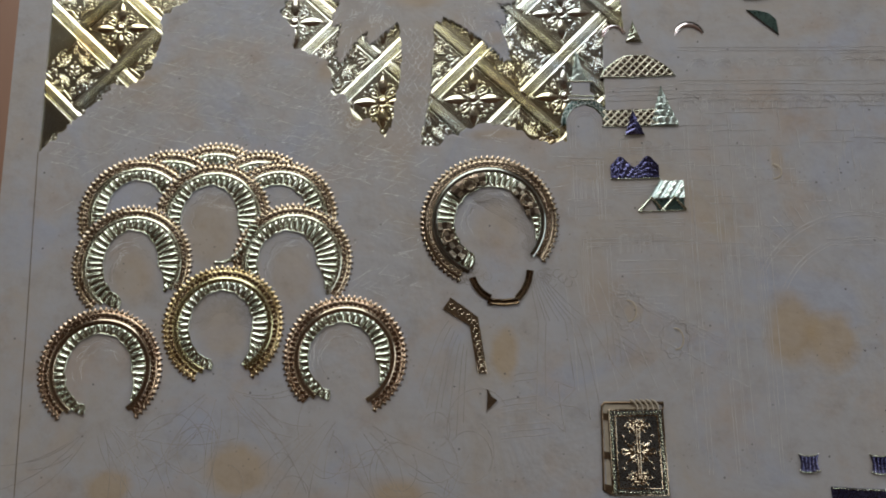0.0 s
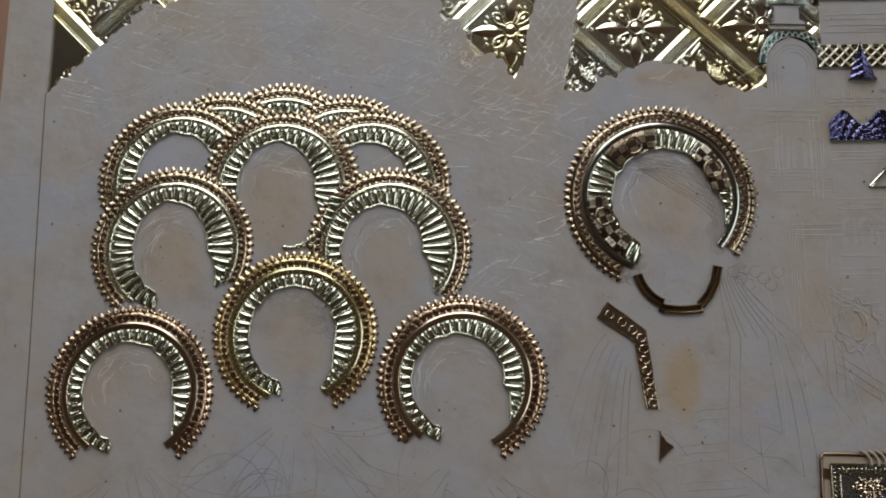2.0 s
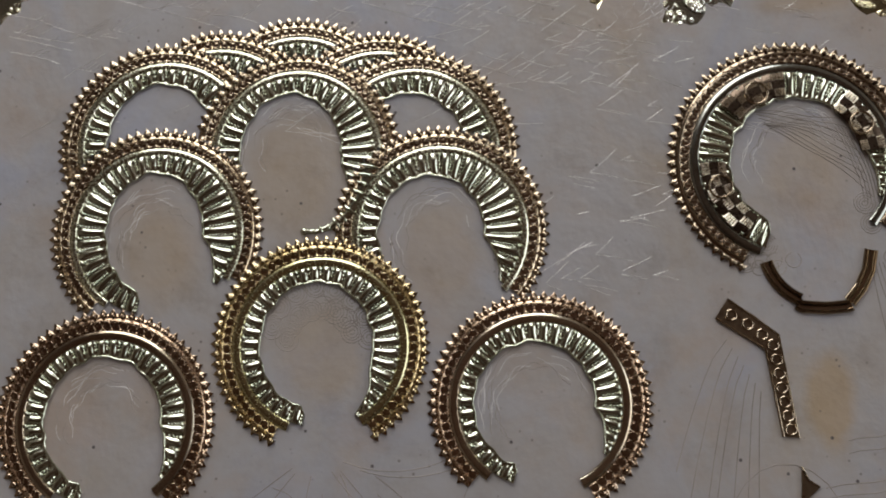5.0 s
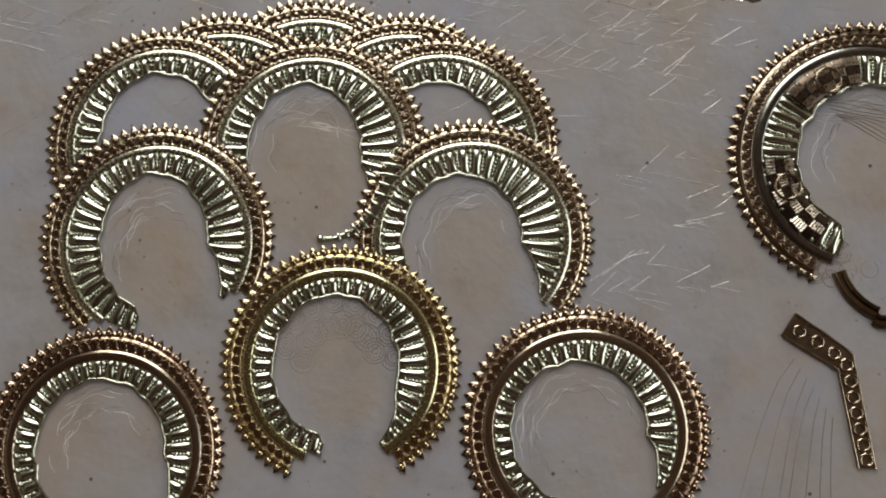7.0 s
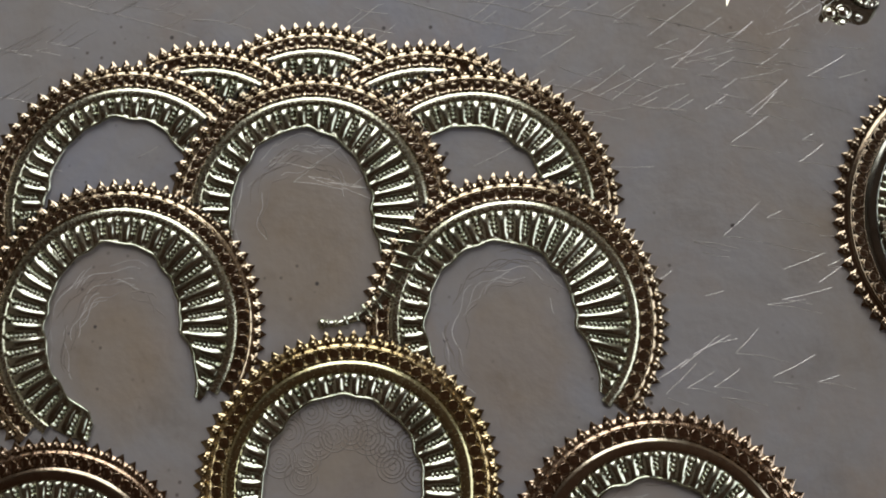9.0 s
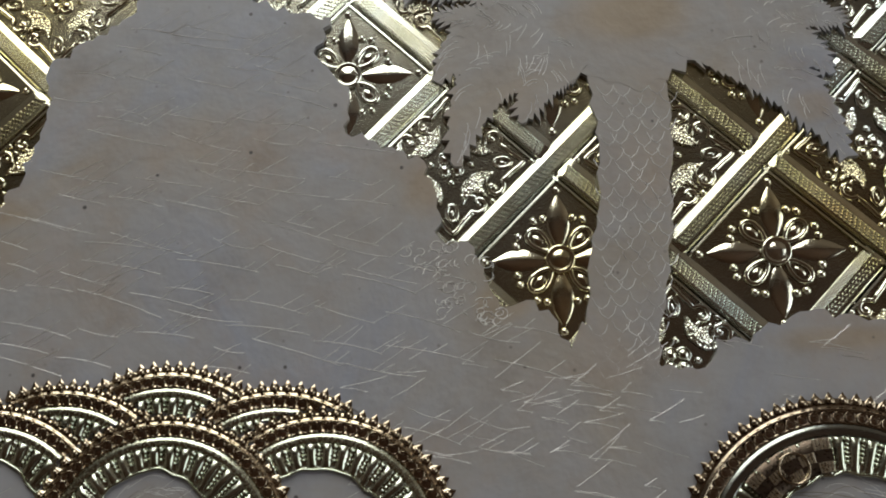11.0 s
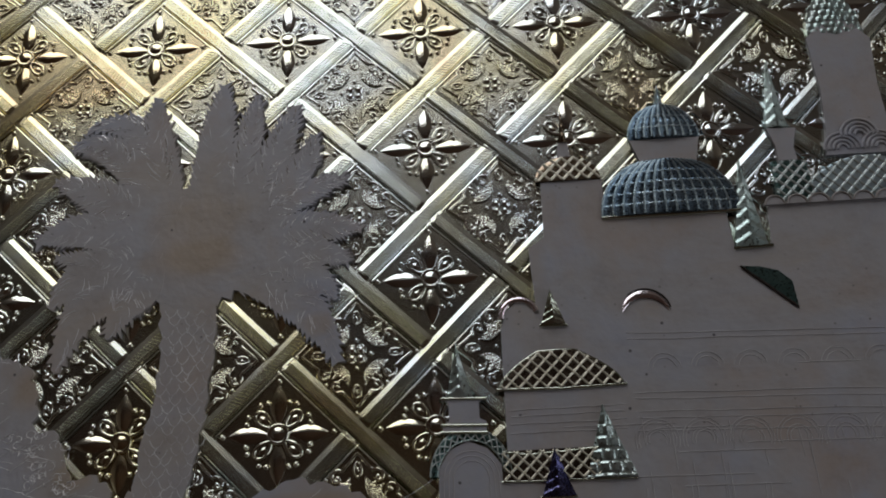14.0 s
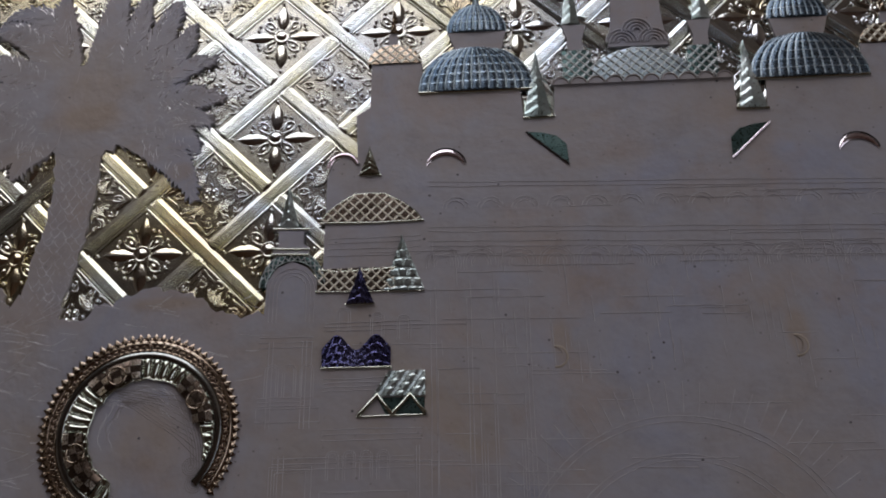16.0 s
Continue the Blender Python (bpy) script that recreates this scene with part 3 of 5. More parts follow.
def halo(x, y, R, z, gl, gr, hole=(-0.03, -0.03, 0.46, 0.50), flutes=None, fronts=(), label="", ribs=34, metals=None):
    """gl, gr: how far the ring stays open left and right of straight down; hole: centre and half axes of the inner opening."""
    rim_metal, bead_out, bead_in, band_metal, edge = metals or PALE
    h = thing("halo", label or "bronze halo with beaded rim and pale fluted band", "halo", x, y, z, "halos of the group")
    a0, a1 = radians(-90 + gr), radians(270 - gl)
    n = 96
    rim = Acc()
    prof = ((0.975, -0.03 - z), (0.972, 0.002), (0.935, 0.004), (0.918, 0.0045), (0.913, 0.010), (0.906, 0.0125), (0.899, 0.010), (0.894, 0.0045), (0.834, 0.005), (0.828, 0.009), (0.822, 0.003), (0.818, 0.0))
    rows = []
    for r, hh in prof:
        rows.append([(px, py, hh) for px, py in arc(r * R, a0, a1, n)])
    rim.grid(rows)
    rim_ob = part("rim", clipped(rim, x, y, fronts), rim_metal, h)
    cnt = int((a1 - a0) / (0.0605 / R))
    for i in range(cnt + 1):
        for me, rr, g, zz in ((bead_out, 0.966, a0 + (a1 - a0) * i / cnt, 0.004), (bead_in, 0.862, a0 + (a1 - a0) * (i + 0.5) / cnt, 0.006)):
            bx, by = rr * R * math.cos(g), rr * R * math.sin(g)
            if g <= a1 and all(math.hypot(x + bx - fx, y + by - fy) > fr * 1.01 for fx, fy, fr in fronts):
                place("bead", me, rim_ob, bx, by, zz, math.degrees(g))
    # broad band: it rises inwards from the rim, then lies flat up to the flutes
    band = Acc().grid([[(px, py, hh) for px, py in arc(rr * R, a0 - 0.05, a1 + 0.1, n)] for rr, hh in
                       ((0.824, 0.0), (0.822, 0.003), (0.815, 0.0062), (0.807, 0.0096), (0.800, 0.0122), (0.793, 0.0136), (0.780, 0.0142), (edge + 0.008, 0.0146), (edge + 0.002, 0.0128), (edge - 0.006, 0.003))])
    part("band", clipped(band, x, y, fronts), band_metal, h, "smooth metal band")
    # flutes between the band and the scalloped opening
    f0, f1 = flutes or (a0 - 0.12, a1 + 0.30)
    hx, hy, ha, hb = hole[0], hole[1] + 0.02, hole[2] + 0.008, hole[3] + 0.01

    def inner(g):
        c, s = math.cos(g), math.sin(g)
        # distance along the ray from the centre to the ellipse
        A = c * c / ha ** 2 + s * s / hb ** 2
        B = -2 * (c * hx / ha ** 2 + s * hy / hb ** 2)
        C = hx * hx / ha ** 2 + hy * hy / hb ** 2 - 1
        return (-B + math.sqrt(max(B * B - 4 * A * C, 0))) / (2 * A)
    m = ribs * 13
    cols = 7
    fl = Acc()
    grid = [[] for _ in range(cols)]
    for i in range(m + 1):
        t = i / m
        g = f0 + (f1 - f0) * t
        u = g * ribs / (2 * math.pi) * 1.15
        fu = u % 1.0
        wave = math.sin(math.pi * fu / 0.62) ** 0.6 if fu < 0.62 else 0.0
        taper = min(1.0, t / 0.12, 0.5 + (1 - t) / 0.03)
        ri = inner(g) + 0.012 * abs(math.sin(math.pi * u / 3)) + 0.010 * math.sin(2.3 * u + 3 * x) * math.sin(0.71 * u + y)
        ri = min(ri, 0.68)
        ri = edge - 0.01 - (edge - 0.01 - ri) * (0.12 + 0.88 * taper)
        for k in range(cols):
            q = k / (cols - 1)
            hh = (0.005, 0.005 + 0.010 * wave, 0.004 + 0.013 * wave, 0.004 + 0.013 * wave, 0.004 + 0.011 * wave, 0.004 + 0.004 * wave, 0.010)[k]
            rr = (edge - (edge - ri) * (0, 0.10, 0.35, 0.60, 0.80, 0.92, 1.0)[k]) * R
            grid[k].append((rr * math.cos(g), rr * math.sin(g), hh))
    grid.append([(px * 0.985, py * 0.985, -0.012) for px, py, _ in grid[-1]])
    fl.grid(grid)
    lip = Acc().tube([(px, py, 0.008) for px, py, _ in grid[cols - 1][::3]], 0.0065, 6)
    part("lip", clipped(lip, x, y, fronts), pale_brass, h, "bright scalloped lip")
    part("fluted_band", clipped(fl, x, y, fronts), pale_brass, h, "pale brass flutes with a scalloped edge")
    dots = Acc()
    span = (f1 - f0)
    k0 = math.ceil(f0 * ribs / (2 * math.pi) * 1.15)
    while (k0 + 0.81) / (ribs * 1.15) * 2 * math.pi < f1 - 0.03:
        g = (k0 + 0.81) / (ribs * 1.15) * 2 * math.pi
        k0 += 1
        ri = min(inner(g) + 0.045, 0.67)
        ri = edge - 0.01 - (edge - 0.01 - ri) * min(1.0, 0.12 + 0.88 * (g - f0) / span / 0.12)
        cn = max(2, int((edge - 0.02 - ri) * R / 0.0185))
        for j in range(cn):
            rr = (edge - 0.022 - (edge - 0.022 - ri) * j / cn) * R
            dots.dome(rr * math.cos(g), rr * math.sin(g), 0.004, 0.0098 if j else 0.0160, 0.012 if j else 0.019, 7, 2)
    tagged(part("bead_line", clipped(dots, x, y, fronts), pale_brass, h, "lines of tiny beads between the flutes"), kind="stuff")
    return h


def radlist(*degs):
    return tuple(radians(d) for d in degs)


# centre, radius, open angles left and right, inner opening, flute range, metals; those in front come first
GROUP = (
    ((-3.672, -3.462, 0.646), 27, 32, (-0.035, -0.01, 0.51, 0.565), (-62, 258), GOLD),
    ((-4.952, -3.900, 0.662), 40, 41, (-0.02, -0.02, 0.525, 0.565), (-42, 254), COPPER),
    ((-2.384, -3.812, 0.648), 42, 30, (-0.05, -0.02, 0.53, 0.545), (-38, 250), COPPER),
    ((-4.683, -2.775, 0.655), 40, 60, (-0.02, -0.01, 0.445, 0.555), (-40, 258), PALE),
    ((-2.957, -2.792, 0.648), 60, 50, (-0.085, -0.02, 0.48, 0.525), (-40, 232), PALE),
    ((-3.833, -2.287, 0.638), 90, 50, (-0.055, -0.05, 0.48, 0.605), (-50, 230), PALE),
    ((-4.657, -2.232, 0.660), 62, 90, (-0.03, 0.0, 0.50, 0.575), None, PALE),
    ((-3.122, -2.300, 0.648), 90, 60, (-0.03, -0.01, 0.52, 0.55), None, PALE),
    ((-4.322, -2.140, 0.645), 50, 50, (-0.03, -0.03, 0.50, 0.55), None, PALE),
    ((-3.330, -2.178, 0.645), 50, 50, (-0.03, -0.03, 0.50, 0.55), None, PALE),
    ((-3.832, -2.072, 0.645), 50, 50, (-0.03, -0.03, 0.50, 0.55), None, PALE))
NAMES = {id(GOLD): "golden halo with beaded rim and pale fluted band", id(COPPER): "coppery bronze halo with beaded rim and pale fluted band", id(PALE): ""}
for k, (circle, gl, gr, hole, fl, metals) in enumerate(GROUP):
    halo(*circle, 0.004 if k < 3 else 0.002, gl, gr, hole, radlist(*fl) if fl else None, [g[0] for g in GROUP[:k]],
         "pale bronze beaded halo partly hidden behind other halos" if k > 5 else NAMES[id(metals)], metals=metals)


# ---- the single halo with glass-paste sockets ----
def ring_halo(x, y, R, z):
    h = halo(x, y, R, z, 28, 52, (0.04, -0.03, 0.53, 0.525), radlist(-24, 250), (), "bronze halo with checked panels, round sockets and flutes", ribs=40, metals=DARK)
    for mid, g_from, g_to in ((115.5, 93, 139), (28.5, 7, 51), (199, 180, 236)):
        g0, g1 = radians(g_from), radians(g_to)
        pad = Acc()
        rows = []
        for k in range(6):
            rr = (0.745 - 0.205 * k / 5) * R
            rows.append([(rr * math.cos(g), rr * math.sin(g), 0.0275 if 0 < k < 5 else 0.012) for g in (g0 + (g1 - g0) * i / 16 for i in range(17))])
        pad.grid(rows)
        part("checked_panel", pad, panel_dark, h, "dark brass panel between flutes")
        chk = Acc()
        cells = max(4, round((g_to - g_from) / 9.5))
        for i in range(cells):
            for k in range(3):
                if (i + k) % 2 == 0:
                    for s in range(5):
                        ga, gb = g0 + (g1 - g0) * (i + 0.04 + 0.19 * s) / cells, g0 + (g1 - g0) * (i + 0.20 + 0.19 * s) / cells
                        ra, rb = (0.738 - 0.066 * k) * R, (0.738 - 0.066 * (k + 0.94)) * R
                        prof = ((ga, 0.0275), (0.5 * (ga + gb), 0.0335), (gb, 0.0275))
                        chk.grid([[(rr * math.cos(g), rr * math.sin(g), zz) for g, zz in prof] for rr in (ra, rb)])
        tagged(part("checkwork", chk, bronze_light, h, "hatched bright checks", False), kind="stuff")
        cx, cy = 0.625 * R * math.cos(radians(mid)), 0.625 * R * math.sin(radians(mid))
        sock = Acc()
        rows = []
        for r, hh in ((0.074, 0.028), (0.071, 0.036), (0.066, 0.039), (0.061, 0.036), (0.058, 0.030)):
            rows.append([(cx + r * math.cos(j * math.pi / 10), cy + r * math.sin(j * math.pi / 10), hh) for j in range(20)])
        sock.grid(rows, True)
        part("socket", sock, dark_rim, h, "round bronze socket")
        stone = Acc().grid([[(cx + r * math.cos(j * math.pi / 10), cy + r * math.sin(j * math.pi / 10), hh) for j in range(20)] for r, hh in ((0.060, 0.031), (0.055, 0.026), (0.045, 0.0215), (0.030, 0.0185), (0.015, 0.017), (0.0003, 0.0165))], True)
        part("dish", stone, panel_dark, h, "dark polished hollow of the socket")
    return h


ring_halo(-0.862, -2.402, 0.735, 0.006)

# the fluted tail that curls below the middle halo
tail = thing("halo_tail", "pale brass fluted tail curling below a halo", "ornament", 0, 0)
TAIL = ((-3.375, -2.36, 0.060), (-3.40, -2.47, 0.056), (-3.445, -2.58, 0.048), (-3.52, -2.68, 0.036), (-3.61, -2.745, 0.022), (-3.70, -2.775, 0.015), (-3.775, -2.775, 0.020))
rows = []
for i, (px, py, w) in enumerate(TAIL):
    qx, qy, _ = TAIL[min(i + 1, len(TAIL) - 1)]
    ox, oy, _ = TAIL[max(i - 1, 0)]
    d = math.hypot(qx - ox, qy - oy)
    rows.append([(px - (qy - oy) / d * w * s, py + (qx - ox) / d * w * s, 0.016 * (1 - s * s)) for s in (-1, -0.7, -0.3, 0, 0.3, 0.7, 1)])
part("body", Acc().grid(rows), pale_brass, tail)
for i, (px, py, w) in enumerate(TAIL[:-1]):
    qx, qy, _ = TAIL[i + 1]
    d = math.hypot(qx - px, qy - py)
    for f in (0.2, 0.7):
        cx, cy = px + (qx - px) * f, py + (qy - py) * f
        part("flute", Acc().tube([(cx - (qy - py) / d * w * s, cy + (qx - px) / d * w * s, 0.006 + 0.012 * (1 - s * s)) for s in (-0.9, -0.4, 0, 0.4, 0.9)], 0.010, 5), pale_brass, tail)
part("end_bead", Acc().dome(-3.775, -2.775, 0, 0.026, 0.024), pale_brass, tail)


# ---- small relief tools for the cut-out figures ----
def patch(left, right, y0, y1, h, nx=24, ny=24, z=0.0, skirt=-0.05):
    """A relief filling the span left(y)..right(y); h(x, y, s, v) is its height, s across and v up, 0 to 1."""
    a = Acc()
    rows = []
    for j in range(ny + 1):
        v = j / ny
        y = y0 + (y1 - y0) * v
        xl, xr = left(y), right(y)
        rows.append([(xl + (xr - xl) * i / nx, y, z + h(xl + (xr - xl) * i / nx, y, i / nx, v)) for i in range(nx + 1)])
    a.grid(rows)
    for edge in (rows[0], rows[-1], [r[0] for r in rows], [r[-1] for r in rows]):
        a.grid([edge, [(x, y, skirt) for x, y, _ in edge]])
    return a


def lobe(cx, w, y0, hgt, power=0.5):
    """Left and right bounds of a dome w wide at its foot y0 and hgt high."""
    def half(y):
        return w * max(1 - (max(y - y0, 0) / hgt) ** 2, 0.0004) ** power
    return (lambda y: cx - half(y)), (lambda y: cx + half(y))


def wedge(xa, xb, apex, y0, y1):
    def k(y):
        return min(max((y - y0) / (y1 - y0), 0), 0.97)
    return (lambda y: xa + (apex - xa) * k(y)), (lambda y: xb + (apex - xb) * k(y))


def netting(left, right, y0, y1, pitch, r, z, slope=1.0):
    """Thin crossed wires over the same span as a patch."""
    a = Acc()
    n = 120
    for m in (-1, 1):
        for k in range(int(-4 / pitch), int(7 / pitch)):
            run = []
            for i in range(n + 1):
                y = y0 + (y1 - y0) * i / n
                x = k * pitch + m * (y - y0) / slope
                if left(y) < x < right(y):
                    run.append((x, y, z))
                elif run:
                    break
            if len(run) > 5:
                a.tube(run[::6] + [run[-1]], r, 4, False, 0.9)
    return a


def flat(x, y, s, v):
    return 0.002 + 0.010 * math.sin(math.pi * s) ** 0.5


def ribbed(n, rows):
    """Dome ribs with scale lines across."""
    def h(x, y, s, v):
        return 0.004 + 0.026 * math.sin(math.pi * s) + 0.006 * abs(math.sin(math.pi * n * s)) + 0.004 * ((rows * v) % 1.0)
    return h


def dome_wires(left, right, y0, y1, n, rows, r):
    """Raised meridians and scalloped courses over a ribbed dome."""
    a = Acc()

    def on(s, v):
        y = y0 + (y1 - y0) * v
        return left(y) + (right(y) - left(y)) * s, y, 0.008 + 0.026 * math.sin(math.pi * s)
    for k in range(n + 1):
        a.tube([on(k / n, v / 14) for v in range(15)], r, 5)
    for j in range(1, rows):
        a.tube([on(k / 96, j / rows - 0.022 * abs(math.sin(math.pi * n * k / 96))) for k in range(97)], r * 0.75, 4)
    return a


def striped(n):
    """A spire: centre ridge and slanting stripes."""
    def h(x, y, s, v):
        return 0.004 + 0.024 * (1 - abs(2 * s - 1)) + 0.010 * ((n * v + 1.2 * abs(s - 0.5)) % 1.0)
    return h


def scales(pitch):
    def h(x, y, s, v):
        r = math.floor(y / pitch)
        a = ((x / pitch + 0.5 * (r % 2)) % 1.0) - 0.5
        b = (y / pitch - r) - 0.5
        return 0.006 + 0.018 * (1 - abs(2 * s - 1)) + (0.010 + 0.008 * b if max(abs(a), abs(b)) < 0.36 else 0.0)
    return h


def mirrored(x):
    return 2 * AXIS - x


def relief(name, label, category, acc, mat, group="", x=0.0, y=0.0, part_name="body", smooth=True):
    t = thing(name, label, category, x, y, 0.0, group)
    part(part_name, acc, mat, t, smooth=smooth)
    return t


def line_set(name, label, lines, parent, r=0.0045, mat=None, squash=0.8, lift=0.0):
    a = Acc()
    for pts in lines:
        a.tube([(p[0], p[1], lift) for p in pts], r, 3, False, squash)
    ob = part(name, a, mat or grey, parent, label, False)
    return tagged(ob, kind="stuff")


feather_glint = plain('pale_feather_scratch', (0.34, 0.32, 0.31), (0.80, 0.78, 0.76), 260.0, 0.22)
feather_metal = metal('shiny_feather_scratch', (0.75, 0.74, 0.70), (0.92, 0.90, 0.86), 0.24, 900.0, 0.1)
engraved_pale = plain('pale_engraving', (0.31, 0.285, 0.27), (0.47, 0.45, 0.435), 200.0, 0.65)
# dark tone paints the shade inside engraved lines
engraved = plain('engraving_shade', (0.15, 0.125, 0.105), (0.30, 0.265, 0.235), 120.0, 0.45)

# ---- palm tree cut out of the coating ----
def frond_outline(base, on, tip, w, seed, teeth=22):
    """A leaf from base through on to tip with fringed sides; also its feather strokes."""
    rnd = random.Random(seed)
    (x0, y0), (x1, y1) = base, tip
    cx, cy = 2 * on[0] - (x0 + x1) / 2, 2 * on[1] - (y0 + y1) / 2

    def at(t):
        px, py = (1 - t) ** 2 * x0 + 2 * t * (1 - t) * cx + t * t * x1, (1 - t) ** 2 * y0 + 2 * t * (1 - t) * cy + t * t * y1
        tx, ty = (1 - t) * (cx - x0) + t * (x1 - cx), (1 - t) * (cy - y0) + t * (y1 - cy)
        d = math.hypot(tx, ty) or 1
        return px, py, tx / d, ty / d, w * math.sin(math.pi * (0.22 + 0.78 * t)) ** 0.75
    sides = []
    for m in (1, -1):
        side = []
        for i in range(teeth * 2):
            px, py, tx, ty, half = at(i / (teeth * 2))
            tooth = (i % 2) * rnd.uniform(0.1, 1.0)
            half = half * 0.90 + 0.042 * tooth
            fwd = 0.055 * tooth
            side.append((px - ty * half * m + tx * fwd, py + tx * half * m + ty * fwd))
        sides.append(side)
    strokes = []
    for i in range(8, 44):
        t = i / 46
        for m in (1, -1):
            if rnd.random() < 0.62:
                a, l, c = rnd.uniform(0.05, 0.55), rnd.uniform(0.25, 0.6), rnd.uniform(0.04, 0.10)
                line = []
                for k in range(5):
                    f = min(a + l * k / 4, 1.02)
                    px, py, tx, ty, half = at(min(t + c * (k / 4) ** 1.6, 0.99))
                    line.append((px - ty * half * m * f, py + tx * half * m * f))
                strokes.append(line)
    return sides[0] + [tip] + sides[1][::-1], strokes


palm = thing("palm_tree", "grey palm tree silhouette with feathered fronds against brass lattice", "palm tree relief", 0, 0)
HEART = (-1.57, 0.33)
# base, a point on the way, tip, half width, how brightly its strokes were scratched
FRONDS = (
    ((-1.79, 0.62), (-1.91, 1.09), (-1.94, 1.54), 0.124, 0), ((-1.59, 0.61), (-1.49, 1.18), (-1.46, 1.61), 0.118, 0), ((-1.39, 0.60), (-1.27, 1.09), (-1.21, 1.51), 0.100, 1),
    ((-1.29, 0.56), (-1.07, 1.00), (-0.93, 1.40), 0.118, 2), ((-1.23, 0.52), (-0.91, 0.84), (-0.79, 1.14), 0.105, 1), ((-1.20, 0.44), (-0.86, 0.68), (-0.55, 0.78), 0.088, 2),
    ((-1.14, 0.37), (-0.78, 0.42), (-0.46, 0.38), 0.115, 1), ((-1.15, 0.26), (-0.79, 0.24), (-0.55, 0.15), 0.096, 0), ((-1.21, 0.19), (-0.86, 0.10), (-0.63, -0.12), 0.111, 0),
    ((-1.35, 0.13), (-0.90, -0.10), (-0.62, -0.55), 0.140, 0), ((-1.83, 0.58), (-2.00, 1.21), (-2.44, 1.31), 0.124, 2), ((-1.86, 0.62), (-2.24, 1.11), (-2.53, 1.13), 0.111, 1),
    ((-1.90, 0.51), (-2.30, 0.76), (-2.63, 0.89), 0.125, 1), ((-1.90, 0.37), (-2.33, 0.50), (-2.71, 0.42), 0.137, 0), ((-1.93, 0.23), (-2.23, 0.26), (-2.56, 0.30), 0.085, 0),
    ((-1.86, 0.19), (-2.26, 0.21), (-2.56, -0.07), 0.150, 0), ((-1.83, 0.12), (-2.25, 0.00), (-2.48, -0.52), 0.150, 0), ((-1.80, 0.08), (-1.99, -0.01), (-2.15, -0.31), 0.125, 0))
vein_lines = []
for k, (base, on, tip, fw, shine) in enumerate(FRONDS):
    pts, strokes = frond_outline(base, on, tip, fw * 1.12, 40 + k)
    part("frond", Acc().slab(pts, -0.03, 0.0004 + 0.0001 * k), grey, palm, smooth=False)
    vein_lines.append((strokes, shine, 0.0004 + 0.0001 * k))
TRUNK = [(-1.80, 0.1), (-1.81, -0.12), (-1.78, -0.42), (-1.80, -0.74), (-1.85, -0.95), (-1.90, -1.28), (-1.96, -1.62), (-1.60, -1.62), (-1.555, -1.29), (-1.48, -0.92), (-1.45, -0.58), (-1.43, -0.14), (-1.43, 0.1)]
part("trunk", Acc().slab(ragged(TRUNK, 0.014, 0.05, 9, True), -0.03, -0.001), grey, palm, smooth=False)
part("crown_heart", Acc().slab(ragged(arc(0.47, 0, 2 * math.pi, 30, HEART[0], HEART[1])[:-1], 0.05, 0.035, 10, True), -0.03, 0.0002), grey, palm, smooth=False)
for strokes, shine, zz in vein_lines:
    line_set("vein_line", "fine scratched feather lines", strokes[::1 + (shine == 0)], palm, 0.0019, feather_glint, 0.8, zz)
    if shine:
        line_set("vein_line", "shiny scratched feather lines", strokes[1::4 - shine], palm, 0.0025, feather_metal, 0.6, zz)
bark = []
for r in range(22):
    for c in range(4):
        y = -0.16 - 0.066 * r
        x0 = -1.775 - 0.0035 * r ** 1.18
        x = x0 + (c + 0.5 * (r % 2)) * 0.085 + 0.014 * math.sin(5.1 * r + 3.3 * c)
        y += 0.012 * math.sin(2.3 * r + 4.1 * c)
        bark.append([(x, y + 0.035), (x + 0.015, y), (x + 0.043, y - 0.022), (x + 0.071, y), (x + 0.085, y + 0.035)])
line_set("bark_scale", "scratched scale pattern of the trunk", bark, palm, 0.0017, feather_glint, 0.7, -0.001)

# ---- city wall cut out of the coating, with its foil roofs ----
half = [(-0.005, -1.95), (-0.005, -1.58), (0.005, -1.27), (0.07, -1.16), (0.19, -1.105), (0.31, -1.16), (0.39, -1.26), (0.40, -1.36), (0.42, -1.36), (0.43, -1.17), (0.44, -0.40), (0.48, -0.27), (0.57, -0.20), (0.66, -0.22),
        (0.68, -0.30), (0.67, -0.05), (0.66, 0.16), (0.77, 0.24), (0.78, 0.65), (1.20, 0.65), (1.20, 0.36), (2.00, 0.35), (2.02, 0.07), (2.26, 0.08), (2.26, 0.37)]
crest = []
for k in range(9):
    cx = 2.26 + (AXIS - 2.26) * (k + 0.5) / 4.5
    if cx < AXIS + 0.72:
        crest += [(cx + 0.07 * math.cos(math.pi - q * math.pi / 5), 0.375 + 0.05 * math.sin(q * math.pi / 5)) for q in range(1, 5)]
wall_pts = half[:-1] + crest + [(mirrored(x), y) for x, y in half[::-1]]
city = thing("city_wall", "grey walled city silhouette with engraved courses on the brass lattice", "building relief", 0, 0)
part("wall_body", Acc().slab(wall_pts[::-1], -0.03, -0.001), grey, city, smooth=False)

for k in range(10):
    cx = 2.33 + 0.147 * k
    crest_pts = [(cx - 0.07, 0.37)] + [(cx + 0.074 * math.cos(math.pi - q * math.pi / 8), 0.368 + 0.062 * math.sin(q * math.pi / 8)) for q in range(9)] + [(cx + 0.07, 0.37)]
    part("crest_scallop", Acc().slab(crest_pts[::-1], -0.01, 0.018), grey, city, smooth=False)
    part("scallop_line", Acc().tube([(x, y, 0.018) for x, y in arc(0.066, 0.05, math.pi - 0.05, 10, cx, 0.366)], 0.008, 5), engraved, city)

